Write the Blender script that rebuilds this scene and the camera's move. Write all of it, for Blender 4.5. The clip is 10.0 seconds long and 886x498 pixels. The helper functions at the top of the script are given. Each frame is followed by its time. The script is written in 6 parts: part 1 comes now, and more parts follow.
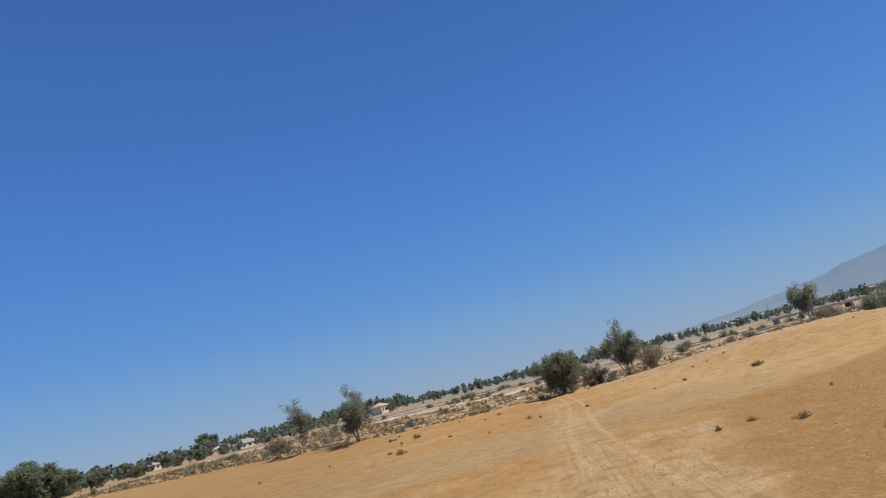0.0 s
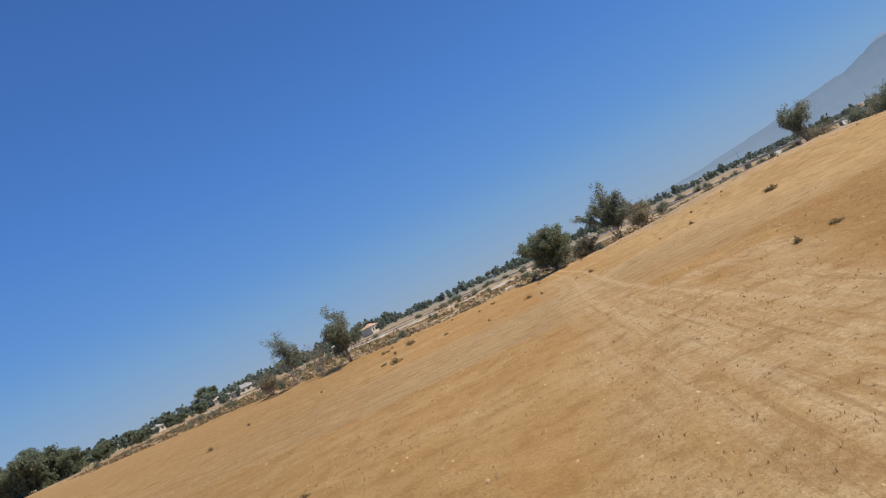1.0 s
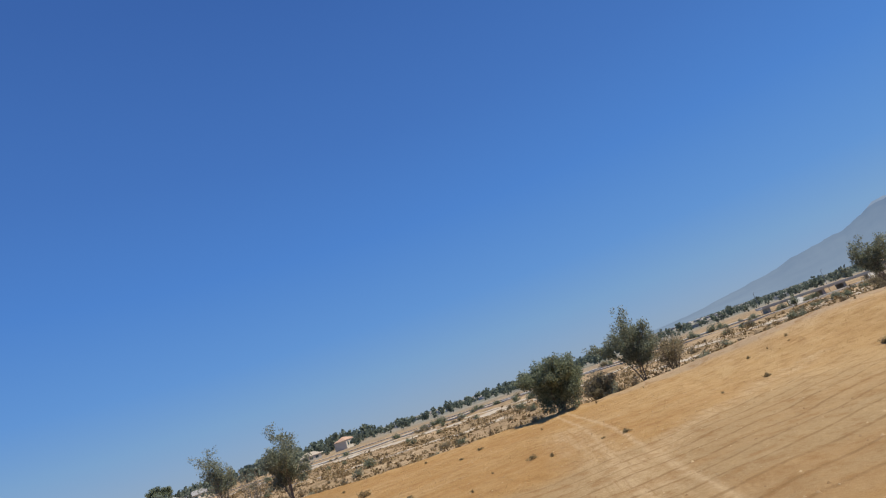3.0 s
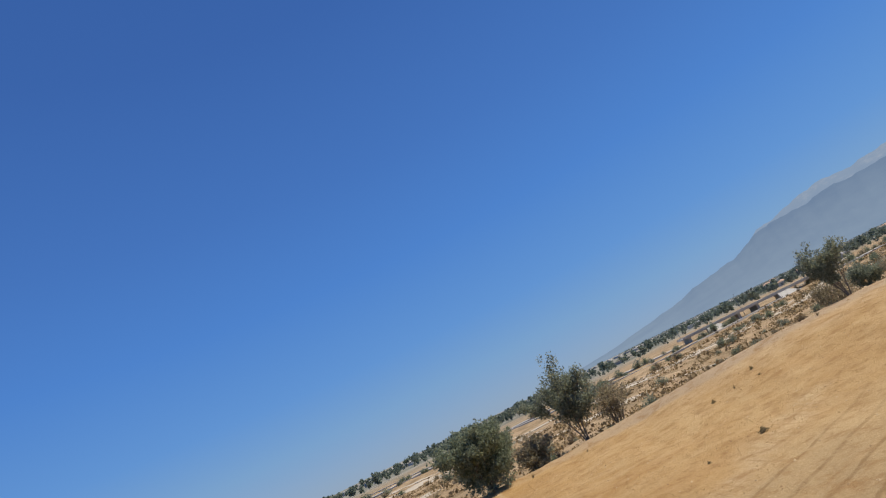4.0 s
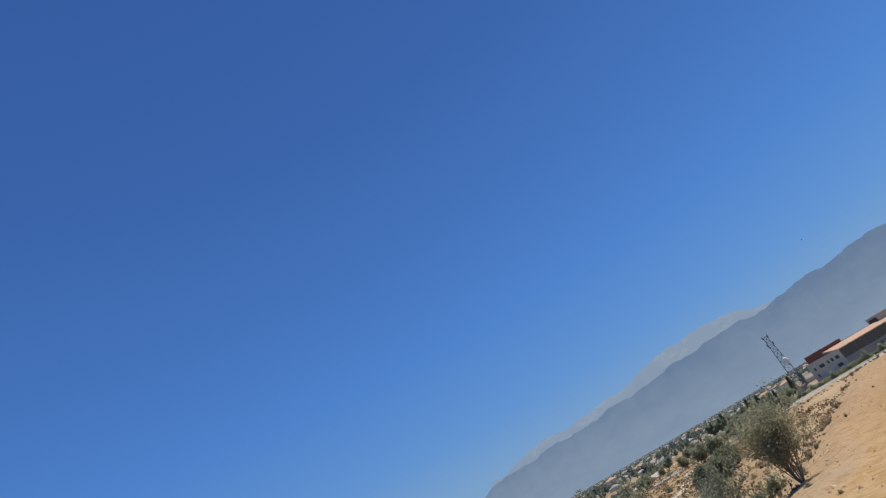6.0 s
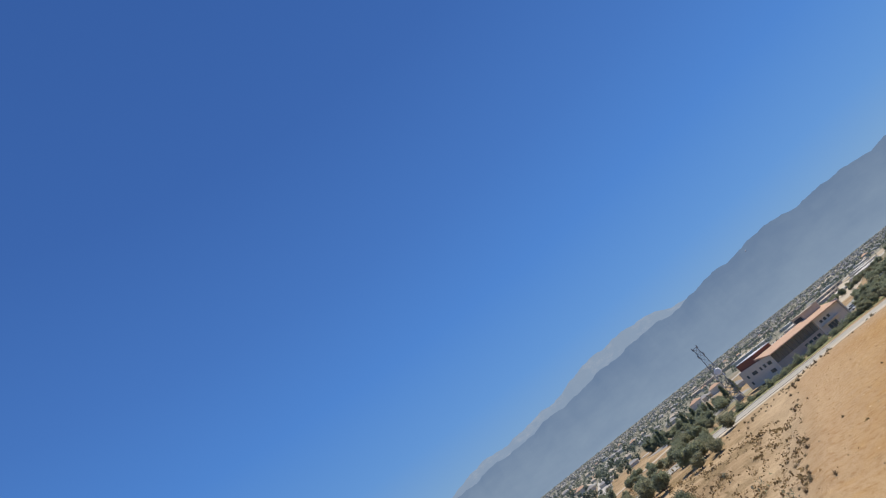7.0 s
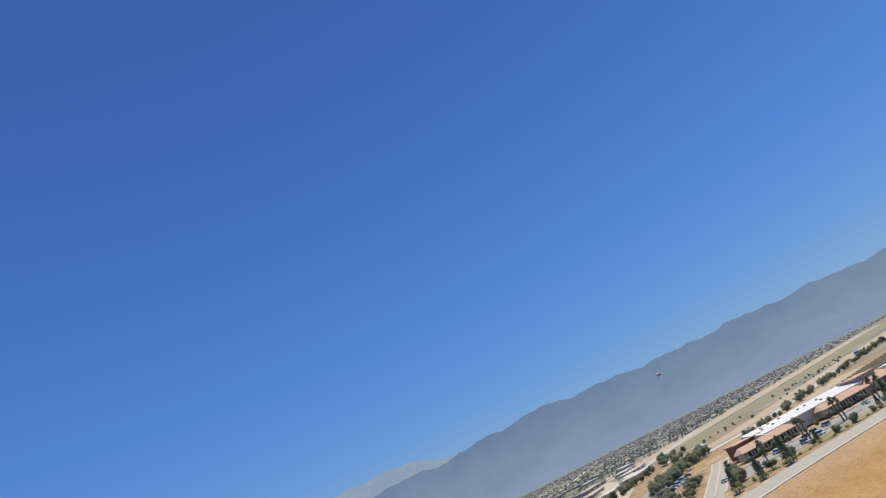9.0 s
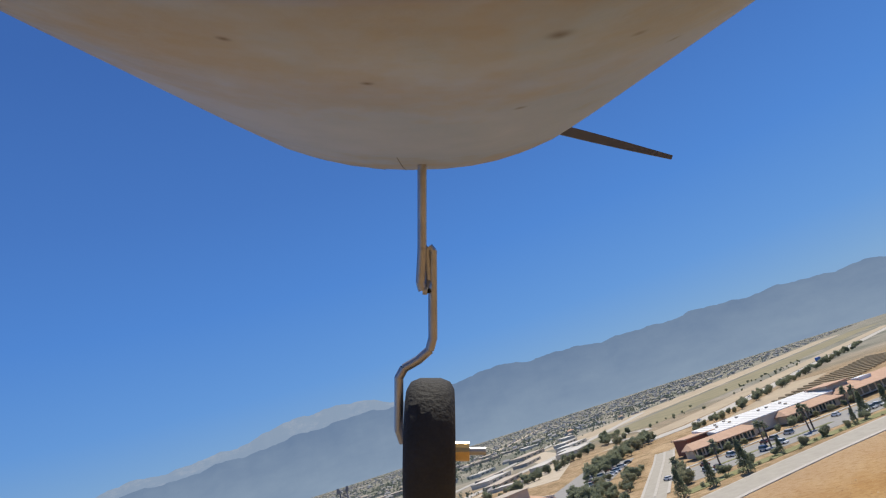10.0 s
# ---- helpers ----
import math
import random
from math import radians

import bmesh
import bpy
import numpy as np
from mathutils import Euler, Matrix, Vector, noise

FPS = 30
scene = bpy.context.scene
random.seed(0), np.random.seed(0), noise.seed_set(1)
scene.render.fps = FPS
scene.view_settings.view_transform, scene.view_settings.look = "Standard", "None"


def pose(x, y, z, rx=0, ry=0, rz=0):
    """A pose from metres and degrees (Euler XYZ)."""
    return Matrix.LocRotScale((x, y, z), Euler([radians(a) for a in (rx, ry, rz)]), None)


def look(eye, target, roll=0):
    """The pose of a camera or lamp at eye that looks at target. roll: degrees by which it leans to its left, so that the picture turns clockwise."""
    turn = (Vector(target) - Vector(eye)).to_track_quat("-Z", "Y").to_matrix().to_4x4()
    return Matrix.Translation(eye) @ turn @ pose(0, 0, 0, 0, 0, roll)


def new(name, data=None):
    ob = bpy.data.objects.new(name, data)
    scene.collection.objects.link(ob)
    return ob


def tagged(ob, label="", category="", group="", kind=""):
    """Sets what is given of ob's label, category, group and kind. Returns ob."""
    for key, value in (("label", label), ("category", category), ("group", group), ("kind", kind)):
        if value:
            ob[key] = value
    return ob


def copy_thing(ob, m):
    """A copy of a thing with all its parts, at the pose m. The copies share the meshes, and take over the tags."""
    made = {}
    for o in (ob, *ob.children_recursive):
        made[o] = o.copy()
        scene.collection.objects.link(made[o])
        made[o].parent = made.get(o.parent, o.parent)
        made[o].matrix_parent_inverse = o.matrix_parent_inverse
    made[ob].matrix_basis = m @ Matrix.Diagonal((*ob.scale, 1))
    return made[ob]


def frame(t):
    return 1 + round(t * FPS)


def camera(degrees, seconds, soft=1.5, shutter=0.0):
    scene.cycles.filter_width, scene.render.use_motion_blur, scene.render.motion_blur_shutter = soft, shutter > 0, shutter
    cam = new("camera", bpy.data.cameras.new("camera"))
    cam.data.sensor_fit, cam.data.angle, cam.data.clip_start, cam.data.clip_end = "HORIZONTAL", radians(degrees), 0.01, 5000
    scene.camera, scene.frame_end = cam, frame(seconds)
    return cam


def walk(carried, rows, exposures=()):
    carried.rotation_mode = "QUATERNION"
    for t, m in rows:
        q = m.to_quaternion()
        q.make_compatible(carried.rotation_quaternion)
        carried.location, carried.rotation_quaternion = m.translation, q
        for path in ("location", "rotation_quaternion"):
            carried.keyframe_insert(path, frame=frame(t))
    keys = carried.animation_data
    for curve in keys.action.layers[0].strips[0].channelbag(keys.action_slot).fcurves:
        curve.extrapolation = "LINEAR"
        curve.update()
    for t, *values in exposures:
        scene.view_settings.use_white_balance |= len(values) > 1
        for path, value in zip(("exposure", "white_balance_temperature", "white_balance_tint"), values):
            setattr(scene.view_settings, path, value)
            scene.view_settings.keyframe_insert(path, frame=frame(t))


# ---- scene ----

# ---------------------------------------------------------------- camera and its flight
cam = camera(70.0, 10.0, soft=1.2)
PATH = [
    (0.0, pose(0.01, -0.01, 5.99, 102.60, 13.64, -3.65)),
    (0.5, pose(-0.66, 5.71, 5.17, 96.37, 15.82, -4.42)),
    (1.0, pose(-0.10, 10.79, 4.41, 94.19, 24.62, -5.08)),
    (1.5, pose(1.60, 16.10, 4.55, 96.27, 15.90, -7.13)),
    (2.0, pose(2.30, 20.27, 5.54, 99.84, 9.97, -7.39)),
    (2.5, pose(3.19, 24.97, 5.92, 101.47, 12.35, -7.24)),
    (2.7, pose(3.17, 26.72, 5.99, 102.04, 14.73, -6.12)),
    (3.8, pose(8.69, 42.19, 7.12, 108.41, 26.82, -9.98)),
    (4.0, pose(9.92, 45.36, 7.55, 106.78, 25.36, -12.73)),
    (4.5, pose(12.05, 50.88, 9.22, 104.13, 25.86, -15.05)),
    (5.0, pose(15.56, 60.17, 10.21, 103.62, 35.10, -27.71)),
    (5.5, pose(27.71, 69.59, 8.62, 110.53, 33.02, -33.46)),
    (6.0, pose(35.71, 73.25, 9.28, 116.96, 27.42, -37.49)),
    (6.2, pose(39.10, 74.62, 9.39, 120.08, 32.55, -36.49)),
    (7.3, pose(66.60, 84.95, 20.30, 115.53, 33.43, -45.88)),
    (7.5, pose(72.90, 87.55, 21.05, 113.34, 29.22, -49.58)),
    (8.0, pose(90.60, 93.30, 21.70, 110.86, 27.91, -55.39)),
    (8.5, pose(107.79, 98.76, 20.94, 113.54, 29.04, -59.04)),
    (9.0, pose(123.59, 102.36, 24.05, 113.95, 24.61, -68.58)),
    (9.5, pose(139.40, 101.64, 24.77, 114.10, 21.04, -71.53)),
    (10.0, pose(155.63, 101.99, 25.78, 107.59, 17.08, -73.74)),
]
walk(cam, PATH, [(0.0, 0.0), (4.8, 0.0), (5.5, 0.03), (6.2, -0.05), (7.5, 0.06), (8.5, 0.06), (10.0, 0.06)])

# ---------------------------------------------------------------- sky and sun
SUN_AZ, SUN_EL = 112.0, 61.0          # degrees clockwise from +y, degrees above the horizon
world = bpy.data.worlds.new("sky")
scene.world = world
world.use_nodes = True
wn, wl = world.node_tree.nodes, world.node_tree.links
wn.clear()
sky = wn.new("ShaderNodeTexSky")
sky.sky_type = "NISHITA"
sky.sun_disc = False
sky.sun_elevation = radians(SUN_EL)
sky.sun_rotation = radians(SUN_AZ)
sky.altitude = 400
sky.air_density = 0.75
sky.dust_density = 0.0
sky.ozone_density = 5.0
sat = wn.new("ShaderNodeHueSaturation")
sat.inputs["Saturation"].default_value = 1.33
sat.inputs["Value"].default_value = 1.41
sat.inputs["Hue"].default_value = 0.508
bg = wn.new("ShaderNodeBackground")
bg.inputs["Strength"].default_value = 0.15
wo = wn.new("ShaderNodeOutputWorld")
gam = wn.new("ShaderNodeGamma")
gam.inputs["Gamma"].default_value = 0.76
wl.new(sky.outputs[0], gam.inputs["Color"])
wl.new(gam.outputs[0], sat.inputs["Color"])
wl.new(sat.outputs[0], bg.inputs[0])
# dusty summer haze: pale grey-blue at the skyline, deep blue overhead
dirn = wn.new("ShaderNodeTexCoord")
updn = wn.new("ShaderNodeSeparateXYZ")
wl.new(dirn.outputs["Generated"], updn.inputs[0])
haze = wn.new("ShaderNodeValToRGB")
HAZE = [(0.0, (0.205, 0.305, 0.470)), (0.035, (0.196, 0.318, 0.520)), (0.075, (0.172, 0.325, 0.560)), (0.15, (0.112, 0.280, 0.620)), (0.28, (0.073, 0.220, 0.595)), (0.42, (0.058, 0.172, 0.500)), (0.62, (0.042, 0.125, 0.400)), (1.0, (0.028, 0.085, 0.30))]
while len(haze.color_ramp.elements) < len(HAZE):
    haze.color_ramp.elements.new(0.5)
for el, (p, c) in zip(haze.color_ramp.elements, HAZE):
    el.position, el.color = p, (*c, 1)
wl.new(updn.outputs[2], haze.inputs[0])
bgh = wn.new("ShaderNodeBackground")
wl.new(haze.outputs[0], bgh.inputs[0])
both = wn.new("ShaderNodeMixShader")
both.inputs[0].default_value = 0.88
wl.new(bg.outputs[0], both.inputs[1])
wl.new(bgh.outputs[0], both.inputs[2])
wl.new(both.outputs[0], wo.inputs[0])

sun = new("sun", bpy.data.lights.new("sun", "SUN"))
sun.data.energy = 4.6
sun.data.angle = radians(0.53)
sun.data.color = (1.0, 0.93, 0.80)
sv = Vector((math.sin(radians(SUN_AZ)) * math.cos(radians(SUN_EL)), math.cos(radians(SUN_AZ)) * math.cos(radians(SUN_EL)), math.sin(radians(SUN_EL))))
sun.matrix_world = look(sv * 100, (0, 0, 0))
scene.view_settings.exposure = 0.0


# ---------------------------------------------------------------- materials
def mat(name, col, rough=0.9, col2=None, scale=1.0, metal=0.0, bump=0.0, bscale=None, vary=0.0, spec=0.3):
    """A surface with two scales of colour variation, fine relief and a shift from object to object."""
    m = bpy.data.materials.new(name)
    m.use_nodes = True
    nt = m.node_tree
    b = nt.nodes["Principled BSDF"]
    b.inputs["Roughness"].default_value = rough
    b.inputs["Metallic"].default_value = metal
    b.inputs["Specular IOR Level"].default_value = spec
    col2 = col2 or tuple(c * 0.72 for c in col)
    tc = nt.nodes.new("ShaderNodeTexCoord")
    n1 = nt.nodes.new("ShaderNodeTexNoise")
    n1.inputs["Scale"].default_value = scale
    n1.inputs["Detail"].default_value = 6
    n1.inputs["Roughness"].default_value = 0.65
    n2 = nt.nodes.new("ShaderNodeTexNoise")
    n2.inputs["Scale"].default_value = scale * 9
    n2.inputs["Detail"].default_value = 4
    nt.links.new(tc.outputs["Object"], n1.inputs["Vector"])
    nt.links.new(tc.outputs["Object"], n2.inputs["Vector"])
    add = nt.nodes.new("ShaderNodeMath")
    add.operation = "MULTIPLY_ADD"
    add.inputs[1].default_value = 0.45
    nt.links.new(n2.outputs["Fac"], add.inputs[0])
    nt.links.new(n1.outputs["Fac"], add.inputs[2])
    ramp = nt.nodes.new("ShaderNodeValToRGB")
    ramp.color_ramp.elements[0].position = 0.45
    ramp.color_ramp.elements[1].position = 0.95
    ramp.color_ramp.elements[0].color = (*col2, 1)
    ramp.color_ramp.elements[1].color = (*col, 1)
    nt.links.new(add.outputs[0], ramp.inputs[0])
    out = ramp.outputs[0]
    if vary:
        oi = nt.nodes.new("ShaderNodeObjectInfo")
        hsv = nt.nodes.new("ShaderNodeHueSaturation")
        mr = nt.nodes.new("ShaderNodeMapRange")
        mr.inputs["To Min"].default_value = 1 - vary
        mr.inputs["To Max"].default_value = 1 + vary
        nt.links.new(oi.outputs["Random"], mr.inputs["Value"])
        nt.links.new(mr.outputs[0], hsv.inputs["Value"])
        nt.links.new(out, hsv.inputs["Color"])
        out = hsv.outputs[0]
    nt.links.new(out, b.inputs["Base Color"])
    if bump:
        bp = nt.nodes.new("ShaderNodeBump")
        bp.inputs["Strength"].default_value = bump
        bp.inputs["Distance"].default_value = 0.05
        n3 = nt.nodes.new("ShaderNodeTexNoise")
        n3.inputs["Scale"].default_value = bscale or scale * 6
        n3.inputs["Detail"].default_value = 5
        nt.links.new(tc.outputs["Object"], n3.inputs["Vector"])
        nt.links.new(n3.outputs["Fac"], bp.inputs["Height"])
        nt.links.new(bp.outputs[0], b.inputs["Normal"])
    return m


def island_mat(name, dark, light, rough=0.8, trans=0.0):
    """Leaves and other loose scraps: each piece takes its own shade between two colours."""
    m = bpy.data.materials.new(name)
    m.use_nodes = True
    nt = m.node_tree
    b = nt.nodes["Principled BSDF"]
    b.inputs["Roughness"].default_value = rough
    b.inputs["Specular IOR Level"].default_value = 0.25
    g = nt.nodes.new("ShaderNodeNewGeometry")
    r = nt.nodes.new("ShaderNodeValToRGB")
    r.color_ramp.elements[0].color = (*dark, 1)
    r.color_ramp.elements[1].color = (*light, 1)
    nt.links.new(g.outputs["Random Per Island"], r.inputs[0])
    nt.links.new(r.outputs[0], b.inputs["Base Color"])
    if trans:
        t = nt.nodes.new("ShaderNodeBsdfTranslucent")
        mx = nt.nodes.new("ShaderNodeMixShader")
        mx.inputs[0].default_value = trans
        nt.links.new(r.outputs[0], t.inputs["Color"])
        nt.links.new(b.outputs[0], mx.inputs[1])
        nt.links.new(t.outputs[0], mx.inputs[2])
        nt.links.new(mx.outputs[0], nt.nodes["Material Output"].inputs["Surface"])
    return m


M_BARK = mat("bark", (0.20, 0.165, 0.13), 0.95, scale=4, bump=0.5)
M_TWIG = mat("dry_twigs", (0.30, 0.225, 0.13), 0.95, (0.20, 0.145, 0.08), 5)
M_DEAD = mat("dead_wood", (0.30, 0.27, 0.24), 0.95, scale=5, bump=0.3)
M_LEAF_EUC = island_mat("leaf_eucalyptus", (0.15, 0.17, 0.115), (0.38, 0.40, 0.28), trans=0.5)
M_LEAF_DARK = island_mat("leaf_dark", (0.14, 0.165, 0.10), (0.34, 0.37, 0.235), trans=0.5)
M_LEAF_DRY = island_mat("leaf_dry", (0.20, 0.165, 0.10), (0.43, 0.365, 0.23), trans=0.5)
M_LEAF_GREEN = island_mat("leaf_green", (0.15, 0.17, 0.10), (0.33, 0.35, 0.22), trans=0.4)
M_LEAF_LOT = island_mat("leaf_planted", (0.22, 0.245, 0.16), (0.43, 0.45, 0.30), trans=0.5)
M_LEAF_OLIVE = island_mat("leaf_olive", (0.24, 0.24, 0.15), (0.46, 0.45, 0.29), trans=0.5)
M_FARLEAF = island_mat("far_foliage", (0.10, 0.125, 0.095), (0.24, 0.27, 0.20), trans=0.4)


def mesh_ob(name, verts, faces, material, parent=None, smooth=False, label=""):
    me = bpy.data.meshes.new(name)
    me.from_pydata([tuple(v) for v in verts], [], faces)
    me.materials.append(material)
    if smooth:
        me.shade_smooth()
    ob = new(name, me)
    if parent is not None:
        ob.parent = parent
    if label:
        tagged(ob, label)
    return ob


def part(name, bm, material, parent, label=""):
    me = bpy.data.meshes.new(name)
    bm.to_mesh(me)
    bm.free()
    me.materials.append(material)
    ob = new(name, me)
    ob.parent = parent
    if label:
        tagged(ob, label)
    return ob


def empty(name, loc, rz=0.0, label="", category="", group=""):
    ob = new(name)
    ob.matrix_world = pose(*loc, 0, 0, rz)
    return tagged(ob, label, category, group)


def box(bm, x0, x1, y0, y1, z0, z1, bevel=0.0):
    r = bmesh.ops.create_cube(bm, size=1.0)
    for v in r["verts"]:
        v.co = Vector(((x0 + x1) / 2 + v.co.x * (x1 - x0), (y0 + y1) / 2 + v.co.y * (y1 - y0), (z0 + z1) / 2 + v.co.z * (z1 - z0)))
    if bevel:
        es = list({e for v in r["verts"] for e in v.link_edges})
        bmesh.ops.bevel(bm, geom=es, offset=bevel, segments=1, affect="EDGES")


# ---------------------------------------------------------------- ground
EDGE = [(-900, 950), (-201, 345), (-100, 218), (-40, 166), (-9, 132), (8, 122), (30, 119), (42, 116), (54, 105), (62, 100.5), (69, 98.6), (80, 98.8), (92, 101), (103, 103.5), (120, 108), (142, 113), (166, 118), (190, 123), (215, 128), (240, 136), (262, 128), (283, 104), (300, 86), (316, 66), (330, 45), (380, -40), (500, -260), (1200, -1500)]
EA = np.array(EDGE, float)


def edge_dist(x, y):
    """Signed distance to the rim of the field: negative on the field, positive beyond it."""
    px, py = x.ravel(), y.ravel()
    best = np.full(px.shape, 1e9)
    sign = np.ones(px.shape)
    for (ax, ay), (bx, by) in zip(EA[:-1], EA[1:]):
        dx, dy = bx - ax, by - ay
        L = dx * dx + dy * dy
        u = np.clip(((px - ax) * dx + (py - ay) * dy) / L, 0, 1)
        qx, qy = px - ax - u * dx, py - ay - u * dy
        d = np.hypot(qx, qy)
        s = np.where(dx * qy - dy * qx > 0, 1.0, -1.0)
        m = d < best
        best[m], sign[m] = d[m], s[m]
    return (best * sign).reshape(x.shape)


def smooth01(a, b, v):
    u = np.clip((v - a) / (b - a), 0, 1)
    return u * u * (3 - 2 * u)


def wave_noise(x, y, wl_, seed, octaves=4):
    """Smooth value noise built of turned sine products."""
    rng = np.random.RandomState(seed)
    out = np.zeros_like(x)
    amp, tot = 1.0, 0.0
    for o in range(octaves):
        for k in range(3):
            a = rng.rand() * 6.28
            f_ = 6.28 / wl_ * (2 ** o) * (0.8 + 0.4 * rng.rand())
            p1, p2 = rng.rand(2) * 6.28
            out += amp * np.sin((x * np.cos(a) + y * np.sin(a)) * f_ + p1) * np.cos((y * np.cos(a) - x * np.sin(a)) * f_ * 0.83 + p2)
            tot += amp
        amp *= 0.55
    return out / tot * 2


def row_line(x, y):
    """Distance across the plough rows, which are bent to fit the camera's view."""
    u = np.minimum(np.abs(x - 8.0), 46.0)
    return y - np.where(x > 8.0, 0.0075, 0.009) * u * u


def ground_height(x, y):
    d = edge_dist(x, y)
    east = smooth01(170, 250, x)
    h = 0.10 * wave_noise(x, y, 9.0, 3) * smooth01(5, -10, d)
    w = row_line(x, y)
    furrow = smooth01(47, 48.5, w) * smooth01(71, 67, w) * smooth01(-6, 4, x) * smooth01(40, 28, x)
    ph = w * 2 * np.pi / 2.1
    h = h + furrow * 0.025 * np.sin(ph)
    h = h + 0.35 * np.exp(-((d + 3.0) / 2.6) ** 2) * (1 - east) * (1 + 0.6 * wave_noise(x, y, 14.0, 8))
    h = h + 2.2 * smooth01(36, 60, x) * smooth01(104, 66, x) * smooth01(50, 92, y) * smooth01(140, 112, y)
    drop = (1.7 + 0.5 * wave_noise(x, y, 30.0, 5)) * (1 - east) + 0.35 * east
    drop = drop * (0.2 + 0.8 * smooth01(-40, 5, x))
    h = h - drop * smooth01(-0.5, 7, d) * (1 - smooth01(70, 220, d))
    h = h + 0.30 * wave_noise(x, y, 22.0, 11) * smooth01(4, 20, d) * (1 - smooth01(120, 260, d)) * (1 - east)
    return h


def axis(fine0, fine1, step, mid1, mstep, lo, hi, n):
    a = np.arange(fine0, fine1, step)
    b = np.arange(fine1, mid1, mstep)
    c = mid1 + (hi - mid1) * (np.linspace(0, 1, n) ** 2.4)
    d = fine0 - (fine0 - lo) * (np.linspace(0, 1, n) ** 2.4)[1:][::-1]
    return np.concatenate([d, a, b, c])


gx = axis(-45.0, 135.0, 0.6, 420.0, 3.0, -4600.0, 4900.0, 45)
gy = axis(-6.0, 135.0, 0.5, 330.0, 3.0, -4600.0, 4900.0, 45)
GX, GY = np.meshgrid(gx, gy)
GZ = ground_height(GX, GY)
nx, ny = len(gx), len(gy)
gverts = np.stack([GX.ravel(), GY.ravel(), GZ.ravel()], 1)
ii = np.arange(nx * ny).reshape(ny, nx)
gfaces = np.stack([ii[:-1, :-1].ravel(), ii[:-1, 1:].ravel(), ii[1:, 1:].ravel(), ii[1:, :-1].ravel()], 1)
gme = bpy.data.meshes.new("ground")
gme.vertices.add(len(gverts))
gme.vertices.foreach_set("co", gverts.ravel())
gme.loops.add(gfaces.size)
gme.loops.foreach_set("vertex_index", gfaces.ravel().astype(np.int32))
gme.polygons.add(len(gfaces))
gme.polygons.foreach_set("loop_start", np.arange(0, gfaces.size, 4, dtype=np.int32))
gme.update(calc_edges=True)
gme.shade_smooth()


def attr(me, name, values):
    a = me.attributes.new(name, "FLOAT", "POINT")
    a.data.foreach_set("value", values.ravel().astype(np.float32))


GD = edge_dist(GX, GY)
attr(gme, "field", smooth01(4.0, -3.0, GD + 1.5 * wave_noise(GX, GY, 12.0, 21)))
GW = row_line(GX, GY)
attr(gme, "rowline", GW)
attr(gme, "ploughed", smooth01(46.5, 48, GW) * smooth01(71, 67, GW) * smooth01(-30, -6, GX) * smooth01(43, 30, GX))
def along(x, y, pts, width):
    """How near a point lies to a line of points: 1 on it, 0 beyond width."""
    best = np.full(x.shape, 1e9)
    for (ax, ay), (bx, by) in zip(pts[:-1], pts[1:]):
        dx, dy = bx - ax, by - ay
        u = np.clip(((x - ax) * dx + (y - ay) * dy) / (dx * dx + dy * dy), 0, 1)
        best = np.minimum(best, np.hypot(x - ax - u * dx, y - ay - u * dy))
    return smooth01(width, 0.0, best)


wob1, wob2 = wave_noise(GX, GY, 7.0, 31), wave_noise(GX, GY, 9.0, 32)
DRIVEN = along(GX + 0.8 * wob1, GY + 1.2 * wob2, [(21, 92), (16, 66), (11, 45), (7, 30), (2.5, 10), (0, -5)], 3.6) * 0.85
for way_, wide in (([(11, 45), (14, 42), (17.5, 41.5), (16.8, 37.5), (14, 33.5), (10, 25), (6, 14), (3, 2)], 3.0), ([(11.5, 43), (9.5, 32), (5.5, 18), (2, 4)], 4.2), ([(14.5, 36), (11.5, 25), (9, 15)], 2.6), ([(17, 64), (22, 70), (40, 80)], 2.4)):
    DRIVEN = np.maximum(DRIVEN, along(GX + 0.9 * wob1, GY + 0.9 * wob2, way_, wide))
attr(gme, "west_brown", smooth01(4, -14, GX + 3 * wob1) * smooth01(3, -8, GD))
attr(gme, "driven", DRIVEN)
attr(gme, "stubble", smooth01(0, 2.2, GX + 0.8 * wob1 - 12.4 - 0.42 * (np.minimum(GY, 44) - 25)) * smooth01(48.5, 46, GW + 0.8 * wob2) * smooth01(90, 55, GX))
attr(gme, "sandy", smooth01(18, 42, GX) * smooth01(150, 95, GX) * smooth01(44, 52, GY) * (0.75 + 0.25 * wob1))
attr(gme, "rim", smooth01(0, 1, (GD + 5 * wob1 + 17 + 14 * smooth01(130, 210, GX)) / (15 + 14 * smooth01(130, 210, GX))) * smooth01(30, 60, GX))
attr(gme, "track", smooth01(-6.5, -5.2, GD + 0.5 * wob1) * smooth01(0.4, -1.2, GD + 0.5 * wob2) * smooth01(20, 46, GX) * smooth01(125, 95, GX))
attr(gme, "bank", smooth01(-1.5, 1.0, GD + 0.6 * wob1) * smooth01(17, 6, GD + 4 * wob2) * smooth01(-60, 10, GX))
attr(gme, "town", smooth01(160, 330, GD + 30 * wave_noise(GX, GY, 120.0, 23)) * smooth01(-100, 60, GX))


